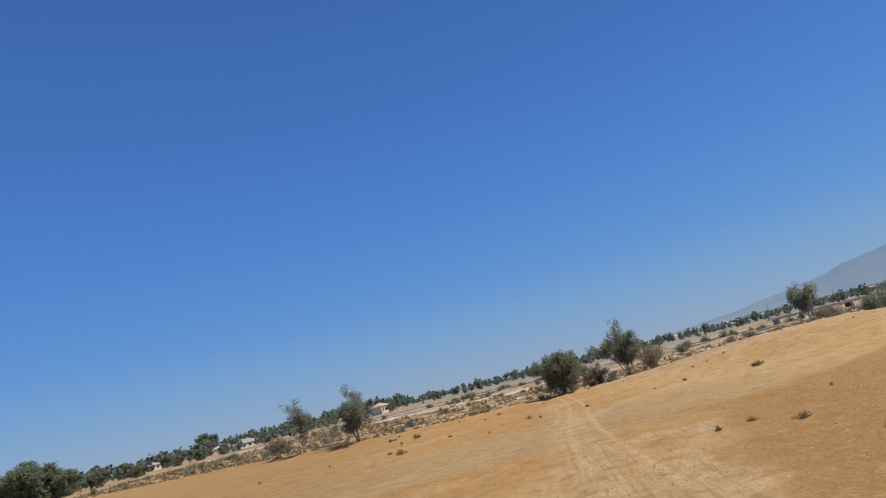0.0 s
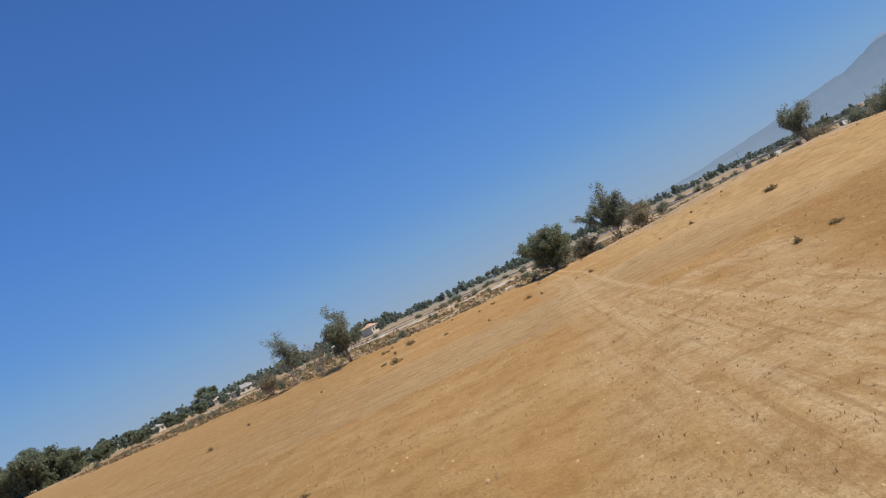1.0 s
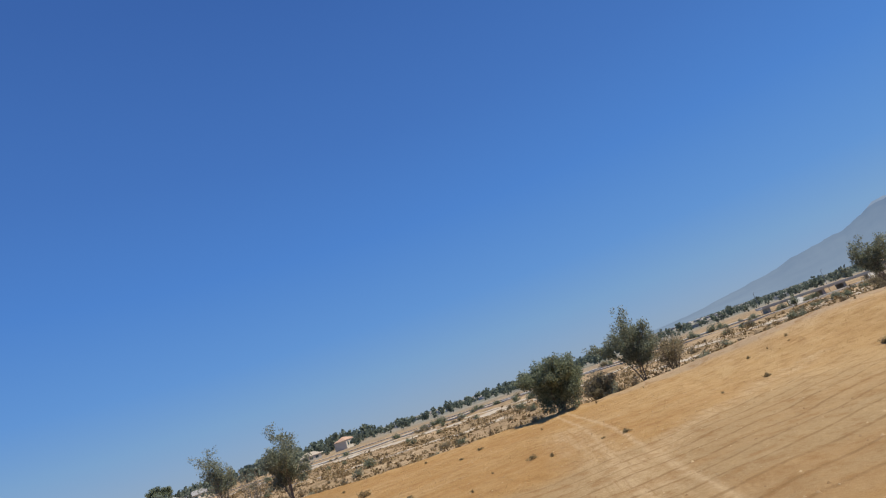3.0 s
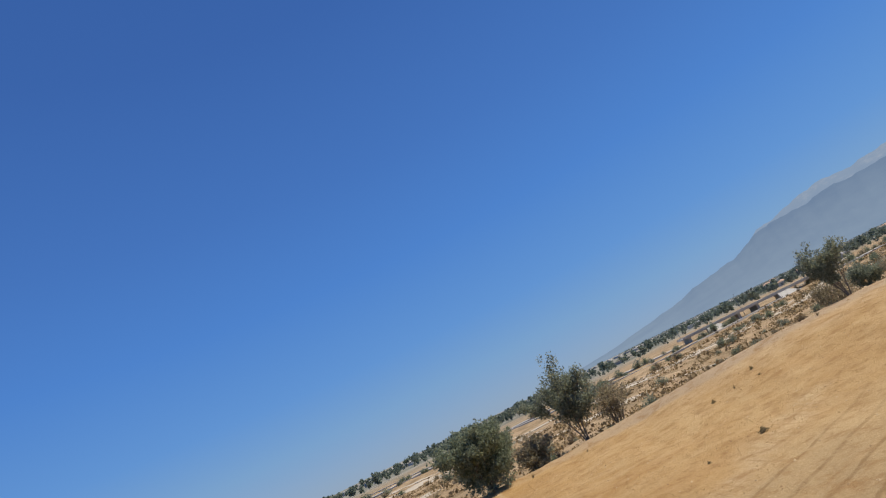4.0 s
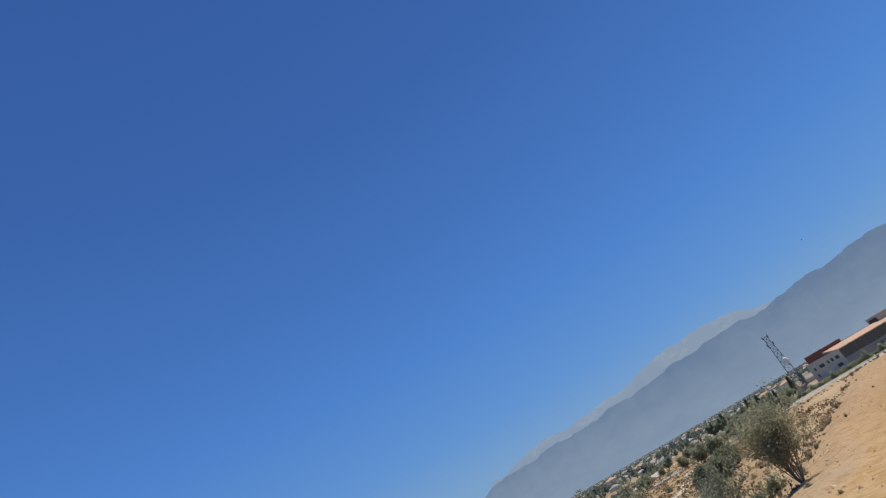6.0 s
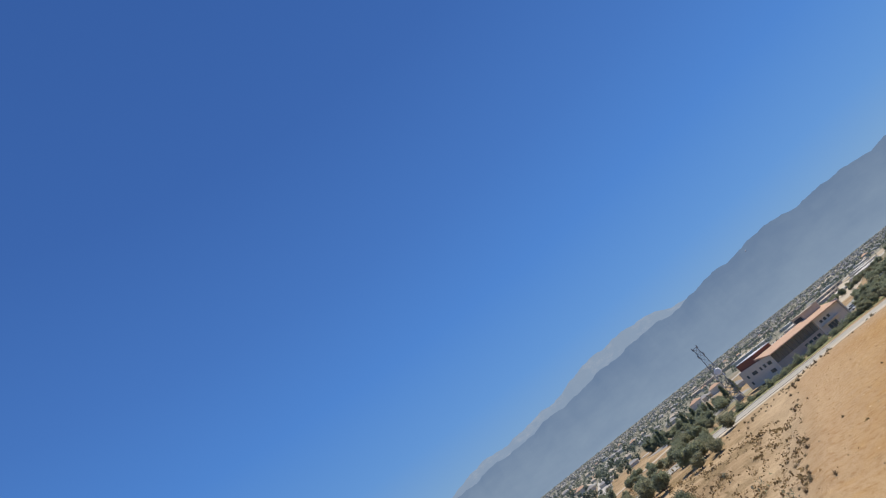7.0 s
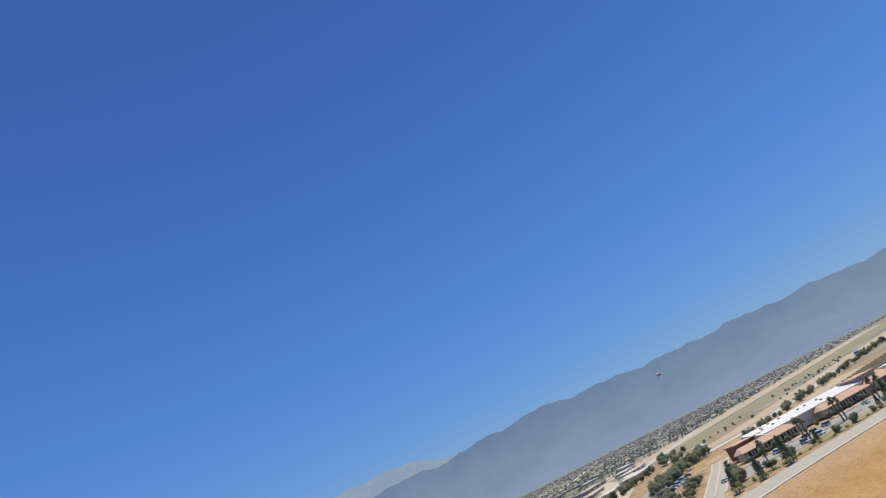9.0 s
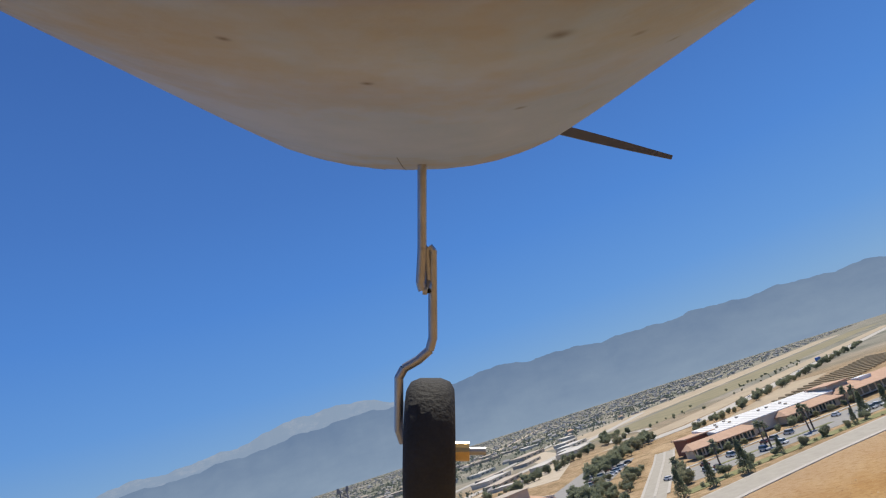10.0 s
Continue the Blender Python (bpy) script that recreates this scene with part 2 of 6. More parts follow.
class Nodes:
    """Short hand for node trees."""

    def __init__(self, name):
        self.m = bpy.data.materials.new(name)
        self.m.use_nodes = True
        self.nt = self.m.node_tree
        self.bsdf = self.nt.nodes["Principled BSDF"]

    def add(self, kind, **sets):
        n = self.nt.nodes.new(kind)
        for k, v in sets.items():
            if k in n.inputs:
                n.inputs[k].default_value = v
        return n

    def link(self, a, b):
        self.nt.links.new(a, b)

    def math(self, op, a, b=None, c=None):
        n = self.nt.nodes.new("ShaderNodeMath")
        n.operation = op
        for i, v in enumerate((a, b, c)):
            if v is None:
                continue
            if isinstance(v, (int, float)):
                n.inputs[i].default_value = v
            else:
                self.link(v, n.inputs[i])
        return n.outputs[0]

    def noise(self, vec, scale, detail=5, rough=0.6):
        n = self.add("ShaderNodeTexNoise", Scale=scale, Detail=detail, Roughness=rough)
        self.link(vec, n.inputs["Vector"])
        return n.outputs["Fac"]

    def ramp(self, fac, stops):
        n = self.nt.nodes.new("ShaderNodeValToRGB")
        e = n.color_ramp.elements
        while len(e) < len(stops):
            e.new(0.5)
        for el, (p, c) in zip(e, stops):
            el.position = p
            el.color = (*c, 1) if len(c) == 3 else c
        self.link(fac, n.inputs[0])
        return n.outputs[0]

    def mix(self, fac, a, b):
        n = self.nt.nodes.new("ShaderNodeMix")
        n.data_type = "RGBA"
        for sock, v in ((n.inputs[0], fac), (n.inputs[6], a), (n.inputs[7], b)):
            if isinstance(v, (int, float)):
                sock.default_value = v
            elif isinstance(v, tuple):
                sock.default_value = (*v, 1)
            else:
                self.link(v, sock)
        return n.outputs[2]


def ground_material():
    g = Nodes("ground")
    tc = g.add("ShaderNodeTexCoord")
    v = tc.outputs["Object"]
    field = g.add("ShaderNodeAttribute")
    field.attribute_name = "field"
    plough = g.add("ShaderNodeAttribute")
    plough.attribute_name = "ploughed"
    town = g.add("ShaderNodeAttribute")
    town.attribute_name = "town"
    big = g.noise(v, 0.045, 5)
    mid = g.noise(v, 0.45, 6)
    fine = g.noise(v, 5.0, 6, 0.7)
    grit = g.noise(v, 26.0, 3, 0.8)
    # bare orange soil with pale, driven patches and dry straw
    soil = g.ramp(g.math("MULTIPLY_ADD", mid, 0.45, g.math("MULTIPLY", big, 0.75)), [(0.38, (0.33, 0.170, 0.050)), (0.55, (0.455, 0.26, 0.085)), (0.70, (0.56, 0.36, 0.150))])
    straw = g.ramp(fine, [(0.45, (0.33, 0.185, 0.07)), (0.62, (0.51, 0.32, 0.13))])
    soil = g.mix(g.math("MULTIPLY", mid, 0.5), soil, straw)
    rows = g.ramp(fine, [(0.35, (0.36, 0.25, 0.125)), (0.68, (0.47, 0.345, 0.185))])
    soil = g.mix(g.math("MULTIPLY", plough.outputs["Fac"], 0.75), soil, rows)
    # long streaks of bare and straw-covered soil
    streak = g.add("ShaderNodeMapping")
    streak.inputs["Rotation"].default_value = (0, 0, radians(-28))
    streak.inputs["Scale"].default_value = (0.035, 0.16, 1.0)
    g.link(v, streak.inputs["Vector"])
    band = g.noise(streak.outputs[0], 1.0, 5, 0.6)
    soil = g.mix(g.math("MULTIPLY", g.ramp(band, [(0.40, (1, 1, 1)), (0.52, (0, 0, 0))]), 0.35), soil, (0.40, 0.20, 0.06))
    soil = g.mix(g.math("MULTIPLY", g.ramp(band, [(0.54, (0, 0, 0)), (0.68, (1, 1, 1))]), 0.35), soil, (0.62, 0.43, 0.21))
    # darker brown over the west of the field
    west_brown = g.add("ShaderNodeAttribute")
    west_brown.attribute_name = "west_brown"
    soil = g.mix(g.math("MULTIPLY", west_brown.outputs["Fac"], 0.62), soil, g.ramp(g.math("MULTIPLY_ADD", fine, 0.5, g.math("MULTIPLY", mid, 0.5)), [(0.38, (0.26, 0.15, 0.055)), (0.62, (0.40, 0.255, 0.11))]))
    # two wheel ruts that run out to the rim
    sep = g.add("ShaderNodeSeparateXYZ")
    g.link(v, sep.inputs[0])
    along = g.math("MULTIPLY_ADD", sep.outputs[1], 0.222, 2.7)
    wob = g.math("MULTIPLY", g.math("SINE", g.math("MULTIPLY", sep.outputs[1], 0.09)), 0.5)
    off = g.math("SUBTRACT", g.math("SUBTRACT", sep.outputs[0], along), wob)
    rut = g.math("SUBTRACT", g.math("ABSOLUTE", off), g.math("MAXIMUM", g.math("MULTIPLY_ADD", sep.outputs[1], -0.0125, 1.95), 0.75))
    rut = g.math("SUBTRACT", 1.0, g.math("SMOOTH_MIN", g.math("MULTIPLY", g.math("ABSOLUTE", rut), 2.6), 1.0, 0.3))
    rut = g.math("MULTIPLY", rut, g.math("MULTIPLY", field.outputs["Fac"], g.math("MULTIPLY_ADD", fine, 1.2, 0.05)))
    soil = g.mix(g.math("MINIMUM", g.math("MULTIPLY", rut, 1.2), 0.95), soil, (0.63, 0.46, 0.26))
    driven = g.add("ShaderNodeAttribute")
    driven.attribute_name = "driven"
    rim = g.add("ShaderNodeAttribute")
    rim.attribute_name = "rim"
    pale = g.ramp(g.math("MULTIPLY_ADD", fine, 0.6, g.math("MULTIPLY", mid, 0.4)), [(0.38, (0.47, 0.315, 0.15)), (0.62, (0.65, 0.475, 0.265))])
    # worn lanes that follow the wheels' way
    lanes = g.add("ShaderNodeCombineXYZ")
    g.link(g.math("MULTIPLY", g.math("MULTIPLY_ADD", sep.outputs[1], -0.222, sep.outputs[0]), 1.5), lanes.inputs[0])
    g.link(g.math("MULTIPLY", sep.outputs[1], 0.07), lanes.inputs[1])
    worn = g.ramp(g.noise(lanes.outputs[0], 1.0, 4, 0.6), [(0.40, (0.1, 0.1, 0.1)), (0.58, (1, 1, 1))])
    soil = g.mix(g.math("MULTIPLY", driven.outputs["Fac"], g.math("MINIMUM", g.math("MULTIPLY_ADD", worn, 0.7, g.math("MULTIPLY", fine, 0.75)), 1.0)), soil, pale)
    # the grooves' dark is painted into the colour, without relief
    groove = g.ramp(g.noise(lanes.outputs[0], 2.3, 3, 0.6), [(0.36, (1, 1, 1)), (0.46, (0, 0, 0))])
    soil = g.mix(g.math("MULTIPLY", groove, g.math("MULTIPLY", driven.outputs["Fac"], 0.55)), soil, (0.30, 0.165, 0.06))
    soil = g.mix(g.math("MULTIPLY", rim.outputs["Fac"], 0.7), soil, g.ramp(fine, [(0.35, (0.42, 0.30, 0.18)), (0.65, (0.56, 0.43, 0.29))]))
    sandy = g.add("ShaderNodeAttribute")
    sandy.attribute_name = "sandy"
    soil = g.mix(g.math("MULTIPLY", sandy.outputs["Fac"], 0.55), soil, g.ramp(g.math("MULTIPLY_ADD", fine, 0.5, g.math("MULTIPLY", mid, 0.5)), [(0.38, (0.53, 0.345, 0.145)), (0.62, (0.72, 0.515, 0.26))]))
    track = g.add("ShaderNodeAttribute")
    track.attribute_name = "track"
    soil = g.mix(g.math("MULTIPLY", track.outputs["Fac"], 0.8), soil, g.ramp(fine, [(0.35, (0.40, 0.30, 0.19)), (0.65, (0.52, 0.40, 0.265))]))
    stub = g.add("ShaderNodeAttribute")
    stub.attribute_name = "stubble"
    soil = g.mix(g.math("MULTIPLY", stub.outputs["Fac"], g.math("MULTIPLY_ADD", mid, 0.4, 0.62)), soil, g.ramp(g.noise(v, 3.2, 6, 0.75), [(0.38, (0.25, 0.125, 0.038)), (0.52, (0.38, 0.21, 0.07)), (0.66, (0.52, 0.33, 0.13))]))
    # dark lines along the plough rows: stubble, with the furrows' shade painted in
    rowl = g.add("ShaderNodeAttribute")
    rowl.attribute_name = "rowline"
    lane = g.math("SINE", g.math("MULTIPLY", rowl.outputs["Fac"], 2.992))
    lane = g.math("MULTIPLY", g.math("SMOOTH_MAX", g.math("MULTIPLY_ADD", lane, 9.0, -7.6), 0.0, 0.1), g.math("MULTIPLY_ADD", g.noise(v, 1.1, 5, 0.75), 3.6, -1.15))
    lane = g.math("MULTIPLY", g.math("MINIMUM", lane, 1.0), g.math("MULTIPLY", plough.outputs["Fac"], 0.65))
    soil = g.mix(g.math("MAXIMUM", lane, 0.0), soil, (0.24, 0.14, 0.055))
    # clumps of straw and dark crumbs
    crumb = g.ramp(g.noise(v, 9.0, 5, 0.75), [(0.38, (1, 1, 1)), (0.50, (0, 0, 0))])
    soil = g.mix(g.math("MULTIPLY", crumb, g.math("MULTIPLY_ADD", g.math("MAXIMUM", plough.outputs["Fac"], sandy.outputs["Fac"]), -0.38, 0.5)), soil, (0.28, 0.145, 0.048))
    # patches at the size of a stride
    stride = g.noise(v, 0.75, 7, 0.66)
    soil = g.mix(g.math("MULTIPLY", g.ramp(stride, [(0.54, (0, 0, 0)), (0.70, (1, 1, 1))]), 0.35), soil, (0.57, 0.39, 0.185))
    soil = g.mix(g.math("MULTIPLY", g.ramp(stride, [(0.36, (1, 1, 1)), (0.50, (0, 0, 0))]), 0.6), soil, (0.30, 0.155, 0.05))
    # an even brown mix darkens the whole field a little
    soil = g.mix(0.2, soil, (0.26, 0.15, 0.06))
    # river bed: sand, gravel and dead scrub
    bed = g.ramp(g.math("MULTIPLY_ADD", g.math("MULTIPLY_ADD", fine, 0.5, g.math("MULTIPLY", mid, 0.5)), 0.75, g.math("MULTIPLY", big, 0.38)), [(0.38, (0.19, 0.125, 0.062)), (0.54, (0.35, 0.24, 0.13)), (0.70, (0.54, 0.395, 0.235))])
    bed = g.mix(g.math("MULTIPLY", g.ramp(g.noise(v, 0.11, 5, 0.65), [(0.48, (0, 0, 0)), (0.60, (1, 1, 1))]), 0.7), bed, g.ramp(fine, [(0.38, (0.13, 0.095, 0.045)), (0.62, (0.30, 0.21, 0.105))]))
    bank = g.add("ShaderNodeAttribute")
    bank.attribute_name = "bank"
    bed = g.mix(g.math("MULTIPLY", bank.outputs["Fac"], 0.55), bed, g.ramp(g.math("MULTIPLY_ADD", g.noise(v, 1.4, 6, 0.7), 0.7, g.math("MULTIPLY", fine, 0.3)), [(0.36, (0.27, 0.18, 0.095)), (0.46, (0.50, 0.36, 0.21)), (0.62, (0.64, 0.48, 0.305))]))
    # far plain
    plain = g.ramp(g.noise(v, 0.012, 8, 0.7), [(0.36, (0.14, 0.15, 0.11)), (0.50, (0.23, 0.215, 0.165)), (0.64, (0.35, 0.315, 0.25))])
    low = g.mix(town.outputs["Fac"], bed, plain)
    col = g.mix(field.outputs["Fac"], low, soil)
    stones = g.ramp(grit, [(0.60, (0, 0, 0)), (0.72, (1, 1, 1))])
    col = g.mix(g.math("MULTIPLY", stones, 0.25), col, (0.58, 0.46, 0.31))
    g.link(col, g.bsdf.inputs["Base Color"])
    g.bsdf.inputs["Roughness"].default_value = 0.95
    g.bsdf.inputs["Specular IOR Level"].default_value = 0.15
    bp = g.add("ShaderNodeBump", Strength=0.7, Distance=0.14)
    g.link(g.math("MULTIPLY_ADD", grit, 0.35, fine), bp.inputs["Height"])
    g.link(bp.outputs[0], g.bsdf.inputs["Normal"])
    return g.m


gme.materials.append(ground_material())
ground = tagged(new("ground", gme), "dry orange dirt field above a sandy river bed and a far plain", "ground", kind="structure")

# ---------------------------------------------------------------- mountains
def mountain(name, dist, crest, col_top, col_low, seed, label, glow, bare=0.0):
    """A range with its haze painted in as glowing colour: crest gives azimuth and height in degrees as seen from the
    field.
    """
    az = np.arange(crest[0][0], crest[-1][0] + 0.01, 0.25)
    el = np.interp(az, [c[0] for c in crest], [c[1] for c in crest])
    rng = np.random.RandomState(seed)
    jag = np.zeros_like(az)
    for k in range(1, 7):
        jag += np.sin(az * (0.55 * 1.9 ** k) + rng.rand() * 6) * 0.16 / 1.7 ** k
    el = np.maximum(el + jag * np.minimum(1, el / 3), 0.0)
    rows_ = 26
    vs, fs = [], []
    for j in range(rows_ + 1):
        u = j / rows_
        for i, a in enumerate(az):
            top = dist * math.tan(radians(el[i]))
            rid = math.sin(a * 2.3 + 3 * u) * math.sin(a * 5.1 - 2 * u + seed) * 0.5 + math.sin(a * 11.0 + 5 * u) * 0.25
            r = dist * (0.80 + 0.20 * u) + rid * dist * 0.006 * math.sin(u * 3.1)
            z = top * (u ** 1.25) * (1 + 0.10 * rid * (1 - u)) - 6 * (1 - u)
            vs.append((80 + r * math.sin(radians(a)), 80 + r * math.cos(radians(a)), z))
    n = len(az)
    for j in range(rows_):
        for i in range(n - 1):
            p = j * n + i
            fs.append((p, p + 1, p + n + 1, p + n))
    g = Nodes(name)
    tc = g.add("ShaderNodeTexCoord")
    sep = g.add("ShaderNodeSeparateXYZ")
    g.link(tc.outputs["Object"], sep.inputs[0])
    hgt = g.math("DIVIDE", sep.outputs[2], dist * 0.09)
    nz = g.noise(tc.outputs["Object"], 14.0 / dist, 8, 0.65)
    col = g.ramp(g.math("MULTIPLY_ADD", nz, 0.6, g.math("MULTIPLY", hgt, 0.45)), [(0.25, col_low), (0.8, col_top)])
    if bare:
        # bare pale rock faces, mixed into the emitted haze colour
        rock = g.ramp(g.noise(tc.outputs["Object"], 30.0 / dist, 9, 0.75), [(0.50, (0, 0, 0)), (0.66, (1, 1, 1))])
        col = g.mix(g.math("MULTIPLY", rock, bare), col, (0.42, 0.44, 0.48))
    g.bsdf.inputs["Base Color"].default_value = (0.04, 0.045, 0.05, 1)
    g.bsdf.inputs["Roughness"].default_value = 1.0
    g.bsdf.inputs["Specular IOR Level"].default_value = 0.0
    # haze put in as emitted blue-grey over a near-black base
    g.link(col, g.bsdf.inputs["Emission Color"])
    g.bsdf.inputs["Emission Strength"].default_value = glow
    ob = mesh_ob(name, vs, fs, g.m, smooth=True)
    return tagged(ob, label, "mountain", kind="structure")


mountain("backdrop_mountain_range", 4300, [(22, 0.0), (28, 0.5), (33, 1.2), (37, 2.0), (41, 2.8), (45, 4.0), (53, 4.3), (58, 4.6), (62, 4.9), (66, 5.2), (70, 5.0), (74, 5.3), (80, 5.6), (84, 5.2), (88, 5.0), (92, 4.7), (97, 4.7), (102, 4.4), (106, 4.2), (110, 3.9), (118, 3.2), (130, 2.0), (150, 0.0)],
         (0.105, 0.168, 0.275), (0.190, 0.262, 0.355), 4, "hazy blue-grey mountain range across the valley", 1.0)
# paler emitted colours stand in for the thicker haze on the peaks
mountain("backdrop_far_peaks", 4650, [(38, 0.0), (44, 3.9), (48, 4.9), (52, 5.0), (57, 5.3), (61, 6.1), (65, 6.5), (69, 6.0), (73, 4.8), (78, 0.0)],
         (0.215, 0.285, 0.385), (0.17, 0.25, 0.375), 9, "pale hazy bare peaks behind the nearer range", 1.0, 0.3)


# ---------------------------------------------------------------- plants
def gz(x, y):
    return float(ground_height(np.array([[float(x)]]), np.array([[float(y)]]))[0, 0])


def tube(verts, faces, p0, p1, r0, r1, sides=5):
    d = (p1 - p0)
    if d.length < 1e-5:
        return
    q = d.to_track_quat("Z", "Y")
    base = len(verts)
    for p, r in ((p0, r0), (p1, r1)):
        for k in range(sides):
            a = 2 * math.pi * k / sides
            verts.append(p + q @ Vector((math.cos(a) * r, math.sin(a) * r, 0)))
    for k in range(sides):
        n = (k + 1) % sides
        faces.append((base + k, base + n, base + sides + n, base + sides + k))


def branch(rng, verts, faces, tips, p, d, length, r, depth, spread, droop, steps=3):
    for s in range(steps):
        d = (d + Vector((rng.uniform(-1, 1), rng.uniform(-1, 1), rng.uniform(-0.6, 0.8) - droop)) * 0.16).normalized()
        q = p + d * (length / steps)
        r2 = r * (0.84 if depth else 0.7)
        tube(verts, faces, p, q, r, r2, 6 if r > 0.08 else 4)
        p, r = q, r2
        if depth and (s >= 1 or depth < 3 or rng.random() < 0.6):
            for _ in range(rng.choice((1, 2, 2))):
                a = rng.uniform(0, 6.283)
                side = Vector((math.cos(a), math.sin(a), rng.uniform(-0.1, 0.75)))
                branch(rng, verts, faces, tips, p, (d * (1 - spread) + side * spread).normalized(), length * rng.uniform(0.5, 0.78), r * 0.62, depth - 1, spread, droop, steps)
    tips.append((p.copy(), depth))
    if depth <= 1:
        tips.append(((p - d * length * 0.4), depth))


def leaf_cards(rng, centres, per, radius, size, flat=0.6):
    """Sprays of leaves as bent four-cornered scraps round each centre."""
    n = len(centres) * per
    nr = np.random.RandomState(rng.randrange(1 << 30))
    c = np.repeat(np.array([tuple(p) for p in centres]), per, 0)
    off = nr.normal(0, 1, (n, 3))
    off /= np.maximum(np.linalg.norm(off, axis=1), 1e-6)[:, None]
    off *= (radius * nr.rand(n) ** 0.45)[:, None] * np.array([1, 1, flat])
    c = c + off
    a = nr.normal(0, 1, (n, 3))
    a /= np.linalg.norm(a, axis=1)[:, None]
    b = np.cross(a, nr.normal(0, 1, (n, 3)))
    b /= np.maximum(np.linalg.norm(b, axis=1), 1e-6)[:, None]
    w = (size * (0.55 + 0.9 * nr.rand(n)))[:, None]
    k = np.cross(a, b) * w * 0.18
    v = np.stack([c - a * w, c - b * w * 0.45 + k, c + a * w, c + b * w * 0.45 + k], 1).reshape(-1, 3)
    f = np.arange(n * 4).reshape(n, 4)
    return v, f


def quick_mesh(name, v, f, material):
    v, f = np.asarray(v, float), np.asarray(f, np.int32)
    me = bpy.data.meshes.new(name)
    me.vertices.add(len(v))
    me.vertices.foreach_set("co", v.ravel())
    me.loops.add(f.size)
    me.loops.foreach_set("vertex_index", f.ravel())
    me.polygons.add(len(f))
    me.polygons.foreach_set("loop_start", np.arange(0, f.size, f.shape[1], dtype=np.int32))
    me.update(calc_edges=True)
    me.materials.append(material)
    return me


def tree(name, loc, height, seed, leaf, label, category="tree", stems=1, depth=3, spread=0.5, per=26, radius=0.75, size=0.17, droop=0.0, lean=(0, 0), trunk=0.16, bark=None, crown_from=0.0, group="", skip=0.0, low=0.0, splay=1.0):
    rng = random.Random(seed)
    top = empty(name, (loc[0], loc[1], loc[2] if len(loc) > 2 else gz(*loc) - 0.05), rng.uniform(0, 360), label, category, group)
    verts, faces, tips = [], [], []
    for s in range(stems):
        a = 6.283 * s / max(stems, 1) + rng.uniform(-0.5, 0.5)
        k = 0.0 if stems == 1 else rng.uniform(0.25, 0.6) * splay
        d = Vector((lean[0] + math.cos(a) * k, lean[1] + math.sin(a) * k, 1.0)).normalized()
        h = height * rng.uniform(0.30, 0.44)
        branch(rng, verts, faces, tips, Vector((math.cos(a) * 0.12 * (stems > 1), math.sin(a) * 0.12 * (stems > 1), -0.1)), d, h, trunk * rng.uniform(0.8, 1.1), depth, spread, droop)
    zmax = max(t[0].z for t in tips)
    k = height / zmax
    verts = [Vector((v.x * k, v.y * k, v.z * k if v.z > 0 else v.z)) for v in verts]
    tips = [(t[0] * k, t[1]) for t in tips]
    mesh_ob("trunk", verts, faces, bark or M_BARK, top, smooth=True)
    cs = [t[0] for t in tips if t[1] <= 1 and t[0].z > height * crown_from and rng.random() >= skip]
    for _ in range(int(60 * low)):
        a, r, z = rng.uniform(0, 6.283), height * 0.46 * rng.random() ** 0.5, height * rng.uniform(0.04, 0.55)
        cs.append(Vector((math.cos(a) * r, math.sin(a) * r, z)))
    if cs and per:
        v, f = leaf_cards(rng, cs, per, radius, size, 0.85)
        v[:, 2] = np.maximum(v[:, 2], 0.02)
        ob = new("crown", quick_mesh("crown", v, f, leaf))
        ob.parent = top
    return top


def bush_mesh(seed, radius, height, leaf, twig, cards=500, size=0.10, twigs=60, open_=0.3):
    """One low shrub: a fan of twigs and an uneven dome of small leaves in a single mesh with two materials."""
    rng = random.Random(seed)
    nr = np.random.RandomState(seed)
    verts, faces, tips = [], [], []
    for _ in range(twigs):
        a, e = rng.uniform(0, 6.283), rng.uniform(0.25, 1.45)
        L = rng.uniform(0.6, 1.05)
        p0 = Vector((rng.gauss(0, 0.06) * radius, rng.gauss(0, 0.06) * radius, -0.03))
        p1 = Vector((math.cos(a) * math.cos(e) * radius * L, math.sin(a) * math.cos(e) * radius * L, math.sin(e) * height * L))
        tube(verts, faces, p0, p1, 0.012 + 0.012 * radius, 0.004, 3)
        tips.append(p1)
        tips.append(p0.lerp(p1, 0.65))
    nt_ = len(faces)
    if cards:
        pick = [t for t in tips if rng.random() > open_]
        v, f = leaf_cards(rng, pick, max(1, cards // max(1, len(pick))), radius * 0.28, size, 0.8)
        v[:, 2] = np.maximum(v[:, 2], 0.0)
        base = len(verts)
        verts = [tuple(q) for q in verts] + [tuple(q) for q in v]
        faces = faces + [tuple(int(i) + base for i in q) for q in f]
    me = bpy.data.meshes.new("bush")
    me.from_pydata([tuple(q) for q in verts], [], faces)
    me.materials.append(twig)
    me.materials.append(leaf)
    me.polygons.foreach_set("material_index", np.array([0] * nt_ + [1] * (len(faces) - nt_), np.int32))
    return me


# the trees on the rim of the field
RIM = "trees along the rim"
tree("eucalyptus_tree", (41.8, 117.0), 10.8, 11, M_LEAF_EUC, "tall open grey-green eucalyptus on the field's rim", "tree", stems=4, depth=3, spread=0.36, per=17, radius=0.6, size=0.15, trunk=0.11, crown_from=0.18, group=RIM, skip=0.1, splay=0.55)
tree("dense_tree", (28.9, 116.5), 7.2, 5, M_LEAF_DARK, "dense dark green bushy tree at the end of wheel tracks", "tree", stems=8, depth=3, spread=0.5, per=26, radius=0.7, size=0.16, trunk=0.11, group=RIM, low=1.0)
